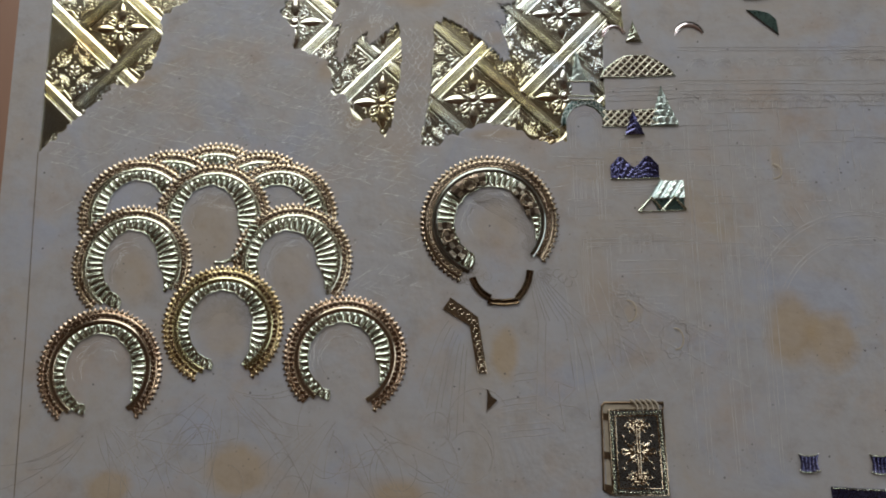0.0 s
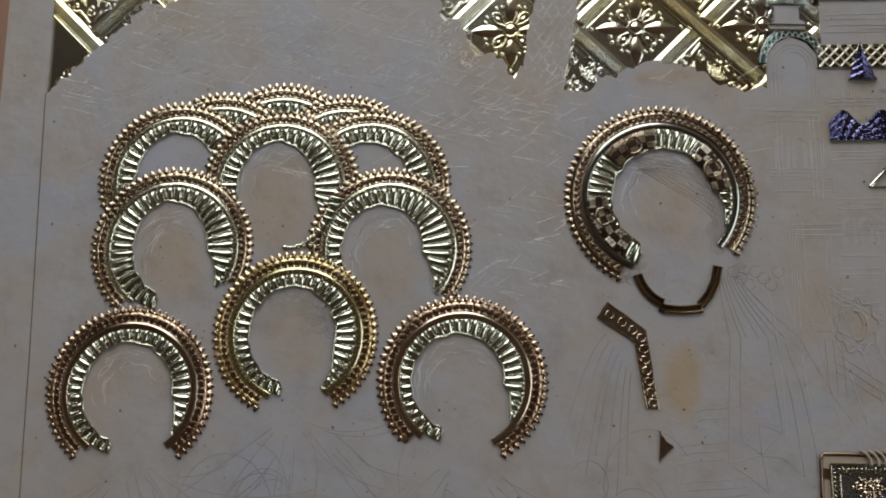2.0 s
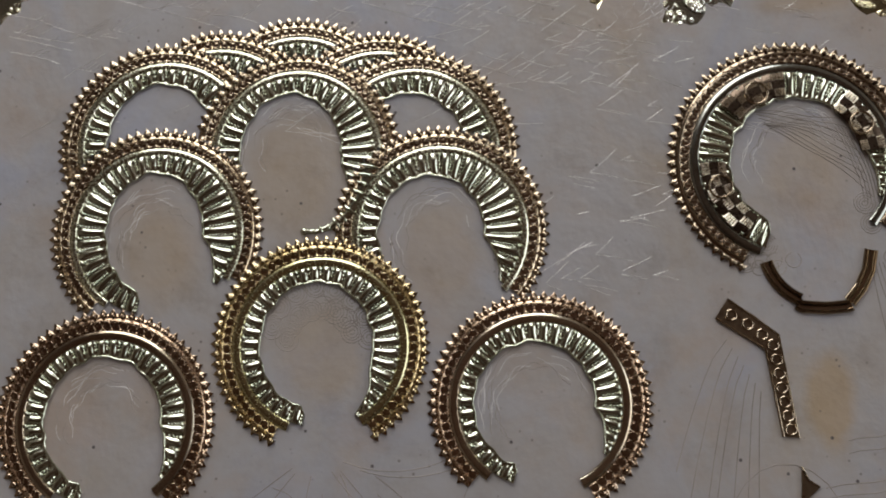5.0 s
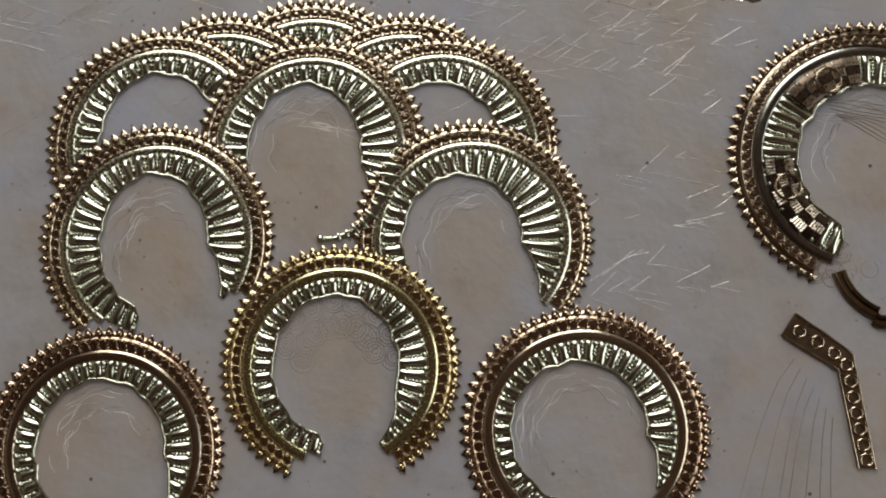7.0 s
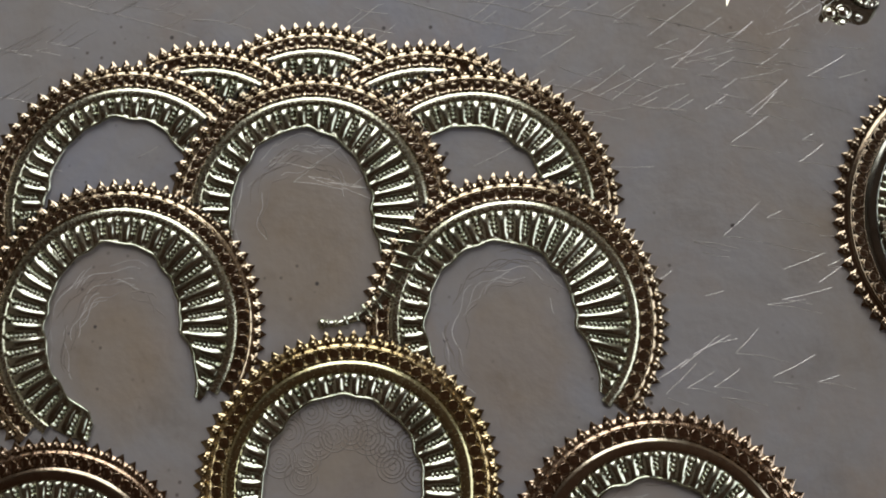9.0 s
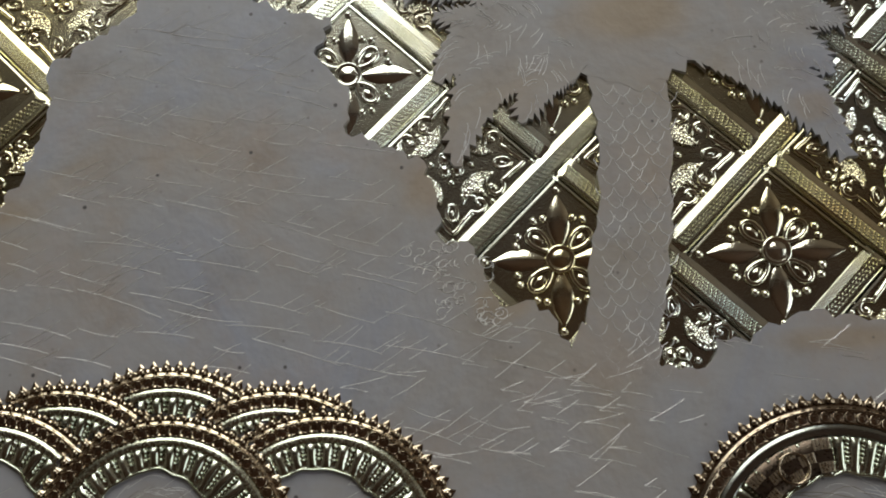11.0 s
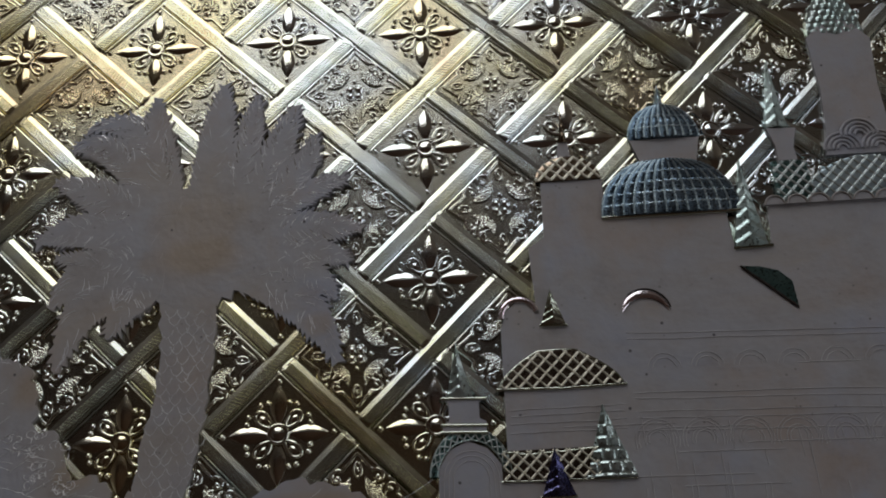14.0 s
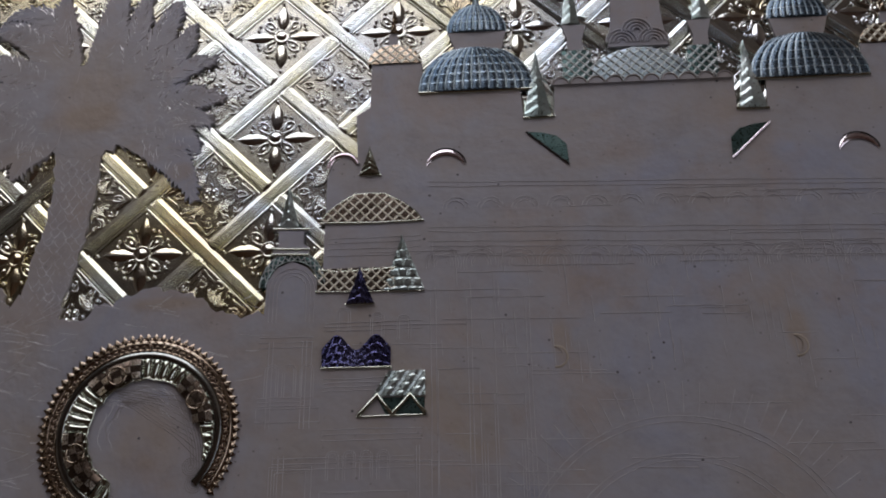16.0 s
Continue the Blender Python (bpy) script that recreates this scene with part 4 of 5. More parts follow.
GROUP_R = "foil roofs of the city"
for side in (0, 1):
    def X(x):
        return mirrored(x) if side else x

    def two(f, g):
        return ((lambda y: mirrored(g(y))), (lambda y: mirrored(f(y)))) if side else (f, g)

    # large ribbed dome, its drum and the small dome above
    dome_t = thing("dome", "blue-green ribbed foil dome on the grey city wall", "dome relief", 0, 0, 0, GROUP_R)
    l, r = two(*lobe(1.64, 0.465, 0.355, 0.42, 0.42))
    part("shell", patch(l, r, 0.355, 0.765, ribbed(13, 5), 130, 50), deep_blue_foil, dome_t, "dark blue foil")
    part("rib_net", dome_wires(l, r, 0.358, 0.755, 13, 5, 0.0085), blue_foil, dome_t, "pale blue-green ribs and courses")
    part("foot_moulding", Acc().tube([(X(1.17), 0.352, 0.004), (X(2.11), 0.352, 0.004)], 0.014, 6), pale_brass, dome_t, "pale metal edge")
    part("drum", Acc().slab([(X(1.42), 0.93), (X(1.48), 0.74), (X(1.86), 0.74), (X(1.90), 0.93)][::1 if side else -1], -0.03, 0.010), grey, dome_t, "grey drum", False)
    l, r = two(*lobe(1.66, 0.245, 0.935, 0.27, 0.5))
    part("small_shell", patch(l, r, 0.935, 1.20, ribbed(9, 2), 90, 30), deep_blue_foil, dome_t, "small dark blue foil dome")
    part("rib_net", dome_wires(l, r, 0.94, 1.19, 9, 3, 0.0080), blue_foil, dome_t, "pale blue-green ribs")
    l, r = two(*wedge(1.62, 1.70, 1.66, 1.18, 1.36))
    part("finial", patch(l, r, 1.18, 1.36, striped(2), 8, 10), blue_foil, dome_t)

    # cone turret in its notch
    cone_t = thing("turret_cone", "green striped foil cone in a notch of the wall", "spire relief", 0, 0, 0, GROUP_R)
    l, r = two(*wedge(2.02, 2.24, 2.14, 0.08, 0.72))
    part("cone", patch(l, r, 0.08, 0.72, striped(7), 16, 56), green_foil, cone_t)
    part("foot_moulding", Acc().tube([(X(2.01), 0.076, 0.004), (X(2.27), 0.082, 0.004)], 0.012, 6), pale_brass, cone_t)

    # low netted dome with its thin spire
    low = thing("netted_dome", "low brass dome with crossed netting and thin spire", "dome relief", 0, 0, 0, GROUP_R)
    l, r = two(*lobe(0.97, 0.225, 0.655, 0.185, 0.5))
    part("shell", patch(l, r, 0.655, 0.835, flat, 40, 20), bronze, low)
    part("netting", netting(l, r, 0.66, 0.83, 0.085, 0.010, 0.012), wire_metal, low, "crossed bright wires")
    part("neck", Acc().slab([(X(0.91), 0.83), (X(1.0), 0.83), (X(0.99), 0.95), (X(0.925), 0.95)][::-1 if side else 1], -0.03, 0.008), grey, low, smooth=False)
    l, r = two(*wedge(0.93, 0.99, 0.96, 0.95, 1.22))
    part("spire", patch(l, r, 0.95, 1.22, striped(4), 8, 20), bronze, low)

    # slim minaret beside the centre tower
    mina = thing("minaret", "slim minaret with green striped spire over netted base", "minaret relief", 0, 0, 0, GROUP_R)
    l, r = two(*wedge(2.37, 2.52, 2.46, 0.965, 1.50))
    part("spire", patch(l, r, 0.965, 1.50, striped(6), 12, 48), green_foil, mina)
    part("gallery", Acc().slab([(X(2.37), 0.96), (X(2.57), 0.95), (X(2.53), 0.80), (X(2.54), 0.70), (X(2.41), 0.70), (X(2.41), 0.82)][::1 if side else -1], -0.03, 0.012), grey, mina, "grey gallery", False)
    l, r = two(lambda y: 2.36, lambda y: 2.62 - 0.1 * (y - 0.39))
    part("netted_base", patch(l, r, 0.385, 0.70, flat, 20, 20), dark_green_foil, mina, "dark green foil")
    part("netting", netting(l, r, 0.39, 0.695, 0.082, 0.010, 0.010), green_wire, mina, "crossed green wires")

    # rose crescent and dark corner window
    moon = thing("crescent", "pale rose foil crescent sunk in the grey wall", "crescent", 0, 0)
    cx, cy = X(1.38), -0.34
    outer, inn = arc(0.155, radians(15), radians(165), 20, cx, cy), arc(0.163, radians(24), radians(156), 20, cx, cy - 0.062)
    part("rim", Acc().grid([[(x, y, 0.005) for x, y in outer], [(x * 0.5 + u * 0.5, y * 0.5 + w * 0.5, 0.018) for (x, y), (u, w) in zip(outer, inn)], [(x, y, 0.006) for x, y in inn]]), pink_foil, moon)
    # shadow above the crescent, drawn as a thin near-black tube
    part("shadow_gap", Acc().tube([(x, y, 0.0045) for x, y in arc(0.165, radians(10), radians(130), 16, cx, cy)], 0.006, 4), near_black, moon, "dark arc painting the shadow over the crescent")
    spandrel = thing("spandrel_window", "dark green foil corner window in the grey wall", "window relief", 0, 0)
    sp = [(X(2.03), -0.055), (X(2.15), -0.065), (X(2.27), -0.10), (X(2.345), -0.18), (X(2.355), -0.36)]
    part("pane", Acc().slab(sp[::1 if side else -1], -0.02, 0.007), dark_green_foil, spandrel, smooth=False)
    part("edge_line", Acc().tube([(x, y, 0.006) for x, y in (sp[0], sp[-1])], 0.008, 5), pink_foil if side else near_black, spandrel, "thin edge")

# centre: netted dome, shells and tower
centre = thing("centre_tower", "grey centre tower on a netted green foil dome with shells", "tower relief", 0, 0)
l, r = lobe(AXIS, 0.45, 0.385, 0.33, 0.62)
part("netted_dome", patch(l, r, 0.385, 0.705, flat, 60, 30), steel_foil, centre, "green foil dome")
part("netting", netting(l, r, 0.39, 0.70, 0.082, 0.0085, 0.011), green_wire, centre, "crossed green wires")
part("tower_body", Acc().slab([(2.74, 0.72), (3.24, 0.72), (3.21, 0.95), (3.20, 1.25), (3.23, 1.65), (3.13, 1.78), (3.01, 1.84), (2.88, 1.78), (2.78, 1.68), (2.80, 1.25), (2.78, 0.95)][::1], -0.03, 0.010), grey, centre, smooth=False)
l, r = lobe(3.0, 0.20, 1.68, 0.40, 0.5)
part("cap", patch(l, r, 1.70, 2.06, scales(0.055), 40, 36, -0.012), green_foil, centre, "green scaled foil cap")
for sx, sy in ((2.86, 0.76), (3.12, 0.76), (2.99, 0.86)):
    sh = Acc()
    for k in range(4):
        sh.tube([(x, y, 0.011 + (0.004 if sy > 0.8 else 0)) for x, y in arc(0.125 - 0.030 * k, 0, math.pi, 14, sx, sy)], 0.011, 5)
    part("scallop", sh, grey, centre, "grey scallop of concentric ridges")

# gate house at the left end of the wall
gate = thing("gate_tower", "small gate tower with scaled arch and striped spire", "tower relief", 0, 0)
part("block", Acc().slab([(0.04, -1.05), (0.31, -1.06), (0.31, -0.99), (0.27, -0.97), (0.27, -0.86), (0.30, -0.84), (0.05, -0.83), (0.08, -0.87), (0.08, -0.98), (0.04, -1.0)], -0.03, 0.012), grey, gate, "grey block", False)
l, r = wedge(0.075, 0.235, 0.14, -0.83, -0.48)
part("spire", patch(l, r, -0.83, -0.48, striped(5), 12, 40), green_foil, gate)
def gate_arc(f, a):
    """A point on the pointed net band, f from its inner to its outer edge."""
    return 0.20 + (0.205 + 0.045 * f) * math.cos(a), -1.33 + (0.225 + 0.080 * f) * math.sin(a)


ring_rows = []
for f, hh in ((0, -0.01), (0.03, 0.004), (0.5, 0.008), (0.97, 0.004), (1, -0.01)):
    ring_rows.append([(*gate_arc(f, radians(5 + 173 * i / 36)), hh) for i in range(37)])
part("arch_foil", Acc().grid(ring_rows), dark_green_foil, gate, "dark green foil arch")
mesh_work = Acc()
for m in (0, 1):
    for k in range(12):
        mesh_work.tube([(*gate_arc(f, radians(8 + 13 * (k + (f if m else 1 - f) * 1.2))), 0.009) for f in (0, 0.5, 1)], 0.0042, 4)
part("arch_netting", mesh_work, green_wire, gate, "crossed green wires")
for f in (0, 1):
    part("arch_edge", Acc().tube([(*gate_arc(f, radians(5 + 173 * i / 30)), 0.005) for i in range(31)], 0.0045, 5), green_foil, gate)
for yy in (-0.84, -1.01, -1.055):
    part("moulding", Acc().tube([(0.03, yy + 0.005, 0.012), (0.32, yy - 0.008, 0.012)], 0.010, 5), pale_brass, gate)

nets = thing("netted_roof", "flat brass dome roof with crossed netting", "dome relief", 0, 0)
l, r = (lambda y: 0.40 + 0.26 * min(max((y + 0.80) / 0.24, 0), 1) ** 1.6), (lambda y: 1.185 - 0.285 * min(max((y + 0.80) / 0.24, 0), 1) ** 1.6)
part("shell", patch(l, lambda y: r(max(y, -0.80)), -0.80, -0.56, flat, 50, 20), panel_dark, nets)
part("netting", netting(l, lambda y: r(max(y, -0.80)), -0.795, -0.565, 0.088, 0.0075, 0.012), wire_metal, nets, "thin crossed bright wires")
part("edge_line", Acc().tube([(0.385, -0.795, 0.004), (0.80, -0.808, 0.004), (1.205, -0.800, 0.004)], 0.010, 5), pale_brass, nets)
part("edge_line", Acc().tube([(l(y), y, 0.006) for y in (-0.80 + 0.024 * i for i in range(11))] + [(0.78, -0.556, 0.006)] + [(r(y), y, 0.006) for y in (-0.56 - 0.024 * i for i in range(11))], 0.008, 5), pale_brass, nets)

strip = thing("netted_strip", "narrow brass strip with crossed netting below the tower", "ornament strip", 0, 0)
part("body", patch(lambda y: 0.39, lambda y: 1.0, -1.37, -1.185, flat, 40, 10), panel_dark, strip)
part("netting", netting(lambda y: 0.395, lambda y: 0.995, -1.365, -1.19, 0.080, 0.0075, 0.012), wire_metal, strip, "thin crossed bright wires")
part("edge_line", Acc().tube([(0.40, -1.19, 0.005), (0.55, -1.215, 0.005), (0.78, -1.205, 0.005), (1.0, -1.19, 0.005)], 0.010, 5), pale_brass, strip)
part("edge_line", Acc().tube([(0.38, -1.37, 0.005), (1.20, -1.385, 0.005)], 0.007, 5), pale_brass, strip)

bush = thing("scaled_cone", "green scaled foil cone standing on the strip", "tree relief", 0, 0)
l, r = wedge(0.90, 1.205, 1.035, -1.37, -0.93)
part("cone", patch(l, r, -1.37, -0.93, scales(0.075), 44, 66), green_foil, bush)
viol = thing("violet_cone", "dark violet foil cone with slanting stripes", "spire relief", 0, 0)
l, r = wedge(0.62, 0.825, 0.715, -1.475, -1.18)
part("cone", patch(l, r, -1.475, -1.18, striped(5), 16, 50, 0.01), violet_foil, viol)
part("foot_moulding", Acc().tube([(0.61, -1.475, 0.008), (0.83, -1.475, 0.008)], 0.008, 5), pale_brass, viol)
small = thing("small_cone", "small striped foil cone beside a rounded arch", "spire relief", 0, 0)
l, r = wedge(0.70, 0.86, 0.775, -0.385, -0.14)
part("cone", patch(l, r, -0.385, -0.14, striped(5), 14, 40, 0.004), pale_brass, small)
part("foot_moulding", Acc().tube([(0.69, -0.385, 0.006), (0.87, -0.392, 0.006)], 0.009, 5), pale_brass, small)
part("arch_rim", Acc().tube([(x, y, 0.004) for x, y in arc(0.118, radians(15), radians(185), 18, 0.565, -0.315)], 0.019, 6, False, 0.55), pink_foil, small, "bright rounded arch rim")

# violet wave and sloping roof below the wall
wave = thing("violet_wave", "dark violet foil wave-shaped roof with curved ridges", "roof relief", 0, 0)


def wave_top(x):
    return -1.835 + 0.115 * math.sin(math.pi * abs(x - 0.70) / 0.29) ** 2


wv = []
for j in range(41):
    v = j / 40
    wv.append([(x, -1.965 + (wave_top(x) + 1.965) * v, 0.006 + 0.013 * max(0, 1 - 5 * abs(((3.6 * v + 2.2 * (abs(x - 0.70) - 0.14) ** 2 * 10) % 1.0) - 0.5), 1 - 5 * abs(((abs(x - 0.70) * 17 + 1.6 * v) % 1.0) - 0.5))) for x in (0.445 + 0.51 * i / 110 for i in range(111))])
part("body", Acc().grid(wv).grid([wv[0], [(x, y, -0.01) for x, y, _ in wv[0]]]).grid([wv[-1], [(x, y, -0.01) for x, y, _ in wv[-1]]]), violet_foil, wave)
part("foot_moulding", Acc().tube([(0.44, -1.968, 0.006), (0.96, -1.972, 0.006)], 0.009, 5), pale_brass, wave)

roof = thing("sloping_roof", "green foil sloping roof with slanting scale rows", "roof relief", 0, 0)


def roof_h(x, y, s, v):
    return 0.006 + 0.018 * abs(math.sin(10 * math.pi * (x - 0.65 * y))) + 0.005 * ((y / 0.06 + 0.5 * math.floor(10 * (x - 0.65 * y))) % 1.0)


part("slope", patch(lambda y: 0.845 + (y + 2.16) * 0.66, lambda y: 1.205, -2.19, -2.005, roof_h, 70, 24), green_foil, roof)
for gx in (0.72, 0.96):
    part("gable", Acc().tube([(gx, -2.33, 0.006), (gx + 0.14, -2.18, 0.012), (gx + 0.25, -2.325, 0.006)], 0.017, 6), pale_brass, roof, "pale zigzag gable")
part("gable_shadow", Acc().slab([(0.92, -2.325), (1.20, -2.325), (1.20, -2.20), (0.86, -2.20)], -0.01, 0.004), dark_green_foil, roof, "dark foil under the gables", False)
part("foot_moulding", Acc().tube([(0.71, -2.335, 0.004), (1.21, -2.330, 0.004)], 0.008, 5), pale_brass, roof)


# ---- ornaments of the single figure ----
def link_strip():
    s = thing("link_strap", "dark bronze bent strap with a chain of rings", "strap", 0, 0)
    part("body", Acc().slab([(-1.36, -3.325), (-1.285, -3.215), (-1.14, -3.31), (-1.005, -3.425), (-0.925, -4.01), (-1.01, -4.005), (-1.085, -3.505)], -0.01, 0.008), dark_bronze, s, "dark bronze band", False)
    path = [(-1.27, -3.31), (-1.18, -3.365), (-1.10, -3.425), (-1.04, -3.485), (-1.025, -3.57), (-1.015, -3.65), (-1.005, -3.73), (-0.992, -3.81), (-0.98, -3.89), (-0.968, -3.965)]
    for x, y in path:
        a = Acc().tube([(px, py, 0.009) for px, py in arc(0.030, 0, 2 * math.pi, 14, x, y)[:-1]], 0.007, 5, True)
        part("ring", a, bronze, s)
    for e in ([(-1.285, -3.215), (-1.005, -3.425), (-0.925, -4.01)], [(-1.36, -3.325), (-1.085, -3.505), (-1.01, -4.005)]):
        part("edge_wire", Acc().tube([(x, y, 0.009) for x, y in e], 0.007, 5), bronze, s)


link_strip()
tab = thing("strap_end", "small dark bronze triangular strap end", "ornament", 0, 0)
part("body", Acc().slab([(-0.92, -4.17), (-0.89, -4.24), (-0.825, -4.285), (-0.935, -4.39), (-0.925, -4.28)], -0.01, 0.009), dark_bronze, tab, smooth=False)
part("edge_wire", Acc().tube([(-0.92, -4.17, 0.009), (-0.885, -4.245, 0.009), (-0.825, -4.285, 0.009)], 0.006, 5), bronze, tab)

collar = thing("collar_band", "narrow bronze collar below the halo in three ridged pieces", "collar", 0, 0)
for seg in (arc(0.345, radians(194), radians(245), 14, -0.725, -2.92), [(-0.89, -3.255), (-0.86, -3.275), (-0.72, -3.285), (-0.60, -3.275), (-0.575, -3.265)], [(-0.58, -3.245), (-0.51, -3.16), (-0.46, -3.06), (-0.435, -2.94)]):
    a = Acc()
    rows = []
    n = len(seg)
    for off, hh in ((-0.036, -0.005), (-0.034, 0.010), (-0.028, 0.016), (-0.021, 0.006), (-0.016, 0.006), (-0.010, 0.016), (-0.004, 0.006), (0.018, 0.005), (0.023, 0.015), (0.028, 0.005), (0.034, 0.015), (0.040, 0.005), (0.046, 0.005), (0.052, 0.015), (0.058, 0.010), (0.060, -0.005)):
        row = []
        for i in range(n):
            (xa, ya), (xb, yb) = seg[max(i - 1, 0)], seg[min(i + 1, n - 1)]
            d = math.hypot(xb - xa, yb - ya)
            row.append((seg[i][0] - (yb - ya) / d * off * 0.82, seg[i][1] + (xb - xa) / d * off * 0.82, hh))
        rows.append(row)
    part("segment", a.grid(rows), dark_rim, collar, smooth=False)


# ---- the book ----
cover_foil = metal("blue_black_foil", (0.14, 0.17, 0.18), (0.32, 0.36, 0.36), 0.26, 2600.0, 0.1)


def book():
    b = thing("book", "bronze-bound book relief with beaded dark foil cover", "book relief", 0, 0)
    part("cover", Acc().slab([(0.30, -5.22), (0.83, -5.23), (0.815, -4.41), (0.30, -4.41)], -0.01, 0.012), cover_foil, b, "dark polished cover", False)
    for a0, a1 in (((0.315, -4.43), (0.80, -4.43)), ((0.315, -5.20), (0.815, -5.21)), ((0.315, -4.43), (0.315, -5.20)), ((0.80, -4.43), (0.815, -5.21))):
        n = int(math.hypot(a1[0] - a0[0], a1[1] - a0[1]) / 0.031)
        row = Acc()
        for i in range(n + 1):
            row.dome(a0[0] + (a1[0] - a0[0]) * i / n, a0[1] + (a1[1] - a0[1]) * i / n, 0.012, 0.0125, 0.014, 7, 2)
        tagged(part("bead_border", row, pale_brass, b, "row of pale beads"), kind="stuff")
    for e in ([(0.29, -4.40), (0.825, -4.40), (0.84, -5.24), (0.29, -5.23), (0.29, -4.40)], [(0.35, -4.46), (0.77, -4.46), (0.785, -5.175), (0.35, -5.165), (0.35, -4.46)]):
        part("frame_wire", Acc().tube([(x, y, 0.012) for x, y in e], 0.010, 5), bronze, b)
    # scrolled cross: a tall stem with leaf clusters and curls at its foot, middle and head
    orn = Acc()
    cx = 0.565
    orn.tube([(cx - 0.012, -4.58, 0.012), (cx - 0.012, -5.06, 0.012)], 0.011, 5).tube([(cx + 0.012, -4.58, 0.012), (cx + 0.012, -5.06, 0.012)], 0.011, 5)
    for cy, w in ((-4.56, 0.75), (-4.82, 1.25), (-5.07, 0.75)):
        for m in (-1, 1):
            for ox, oy, r, g in ((0.055, 0.045, 0.038, 0.4), (0.055, -0.045, 0.038, 5.6), (0.115, 0.0, 0.036, 3.0), (0.02, 0.075, 0.026, 1.5), (0.02, -0.075, 0.026, 4.5)):
                orn.tube(spiral(cx + m * ox * w, cy + oy * w, 0.006, r, g if m > 0 else math.pi - g, (g + 5.2) if m > 0 else math.pi - g - 5.2, 0.012), 0.0085, 5)
            for q in (0.15, 0.7, -0.7, -0.15):
                orn.petal(cx, cy, 0.012, q if m > 0 else math.pi - q, 0.03, 0.12 * w, 0.018, 0.014, 6)
            orn.dome(cx + m * 0.165 * w, cy, 0.012, 0.016, 0.015, 7, 2).dome(cx + m * 0.10 * w, cy + 0.085 * w, 0.012, 0.013, 0.013, 7, 2).dome(cx + m * 0.10 * w, cy - 0.085 * w, 0.012, 0.013, 0.013, 7, 2)
        orn.dome(cx, cy, 0.012, 0.026, 0.022)
    tagged(part("cover_ornament", orn, bronze, b, "raised scrolled cross"), kind="stuff")
    for px, py in ((0.42, -4.66), (0.71, -4.66), (0.42, -4.98), (0.71, -4.98)):
        part("boss", Acc().dome(px, py, 0.012, 0.017, 0.016), bronze, b)
    part("page_edge", Acc().slab([(0.245, -4.33), (0.80, -4.345), (0.78, -4.395), (0.29, -4.395), (0.29, -5.20), (0.235, -5.17)], -0.01, 0.005), ochre, b, "cream page edges", False)
    for k in range(5):
        px = 0.56 + 0.052 * k
        part("glue_drip", Acc().tube([(px - 0.05, -4.30, 0.010), (px - 0.01, -4.325, 0.016), (px + 0.012, -4.36, 0.017), (px + 0.018, -4.405, 0.014)], 0.012, 6), ochre, b, "dried cream glue")
    part("spine_line", Acc().tube([(0.225, -4.36, 0.004), (0.25, -4.325, 0.004), (0.84, -4.335, 0.004), (0.835, -4.40, 0.004)], 0.014, 5), dark_bronze, b)
    part("spine_line", Acc().tube([(0.225, -4.36, 0.004), (0.205, -5.18, 0.004), (0.28, -5.22, 0.004)], 0.012, 5), dark_bronze, b)
    for yy in (-4.42, -4.80, -5.12):
        part("spine_band", Acc().slab([(0.215, yy), (0.285, yy - 0.015), (0.285, yy - 0.085), (0.215, yy - 0.07)], -0.01, 0.010), dark_bronze, b, "dark bronze spine band", False)


book()


# ---- violet scraps near the lower edge ----
def scrap(x, y, w, hgt, label, flare=0.85):
    s = thing("violet_capital", label, "ornament", x, y)
    rows = []
    for j in range(13):
        v = j / 12
        hw = w * (flare + (1 - flare) * abs(2 * v - 1) ** 1.3)
        rows.append([(hw * (2 * i / 40 - 1), hgt * (v - 0.5) + 0.12 * hgt * (2 * i / 40 - 1) ** 2, 0.005 + (0.015 * abs(math.sin(5 * math.pi * i / 40)) if 0.15 < v < 0.85 else 0.012)) for i in range(41)])
    part("body", Acc().grid(rows).grid([rows[0], [(a, b, -0.01) for a, b, _ in rows[0]]]), violet_foil, s)
    for v in (0, 1):
        row = Acc()
        for i in range(11):
            t = 2 * i / 10 - 1
            row.dome(w * t, hgt * (v - 0.5) + 0.12 * hgt * t * t, 0.012, 0.010, 0.010, 6, 2)
        tagged(part("bead_border", row, pale_brass, s, "row of pale beads"), kind="stuff")


scrap(2.225, -4.96, 0.095, 0.16, "dark violet flared foil capital with beaded edges")
scrap(2.92, -4.98, 0.10, 0.17, "dark violet flared foil capital with beaded edges")
bar = thing("violet_strip", "dark violet foil strip with a beaded upper edge", "ornament strip", 0, 0)
part("body", Acc().slab([(2.41, -5.40), (3.3, -5.46), (3.3, -5.23), (2.41, -5.175)], -0.01, 0.008), violet_foil, bar, smooth=False)
row = Acc()
for i in range(30):
    row.dome(2.43 + 0.029 * i, -5.19 - 0.0018 * i, 0.008, 0.010, 0.010, 6, 2)
tagged(part("bead_border", row, pale_brass, bar, "row of pale beads"), kind="stuff")

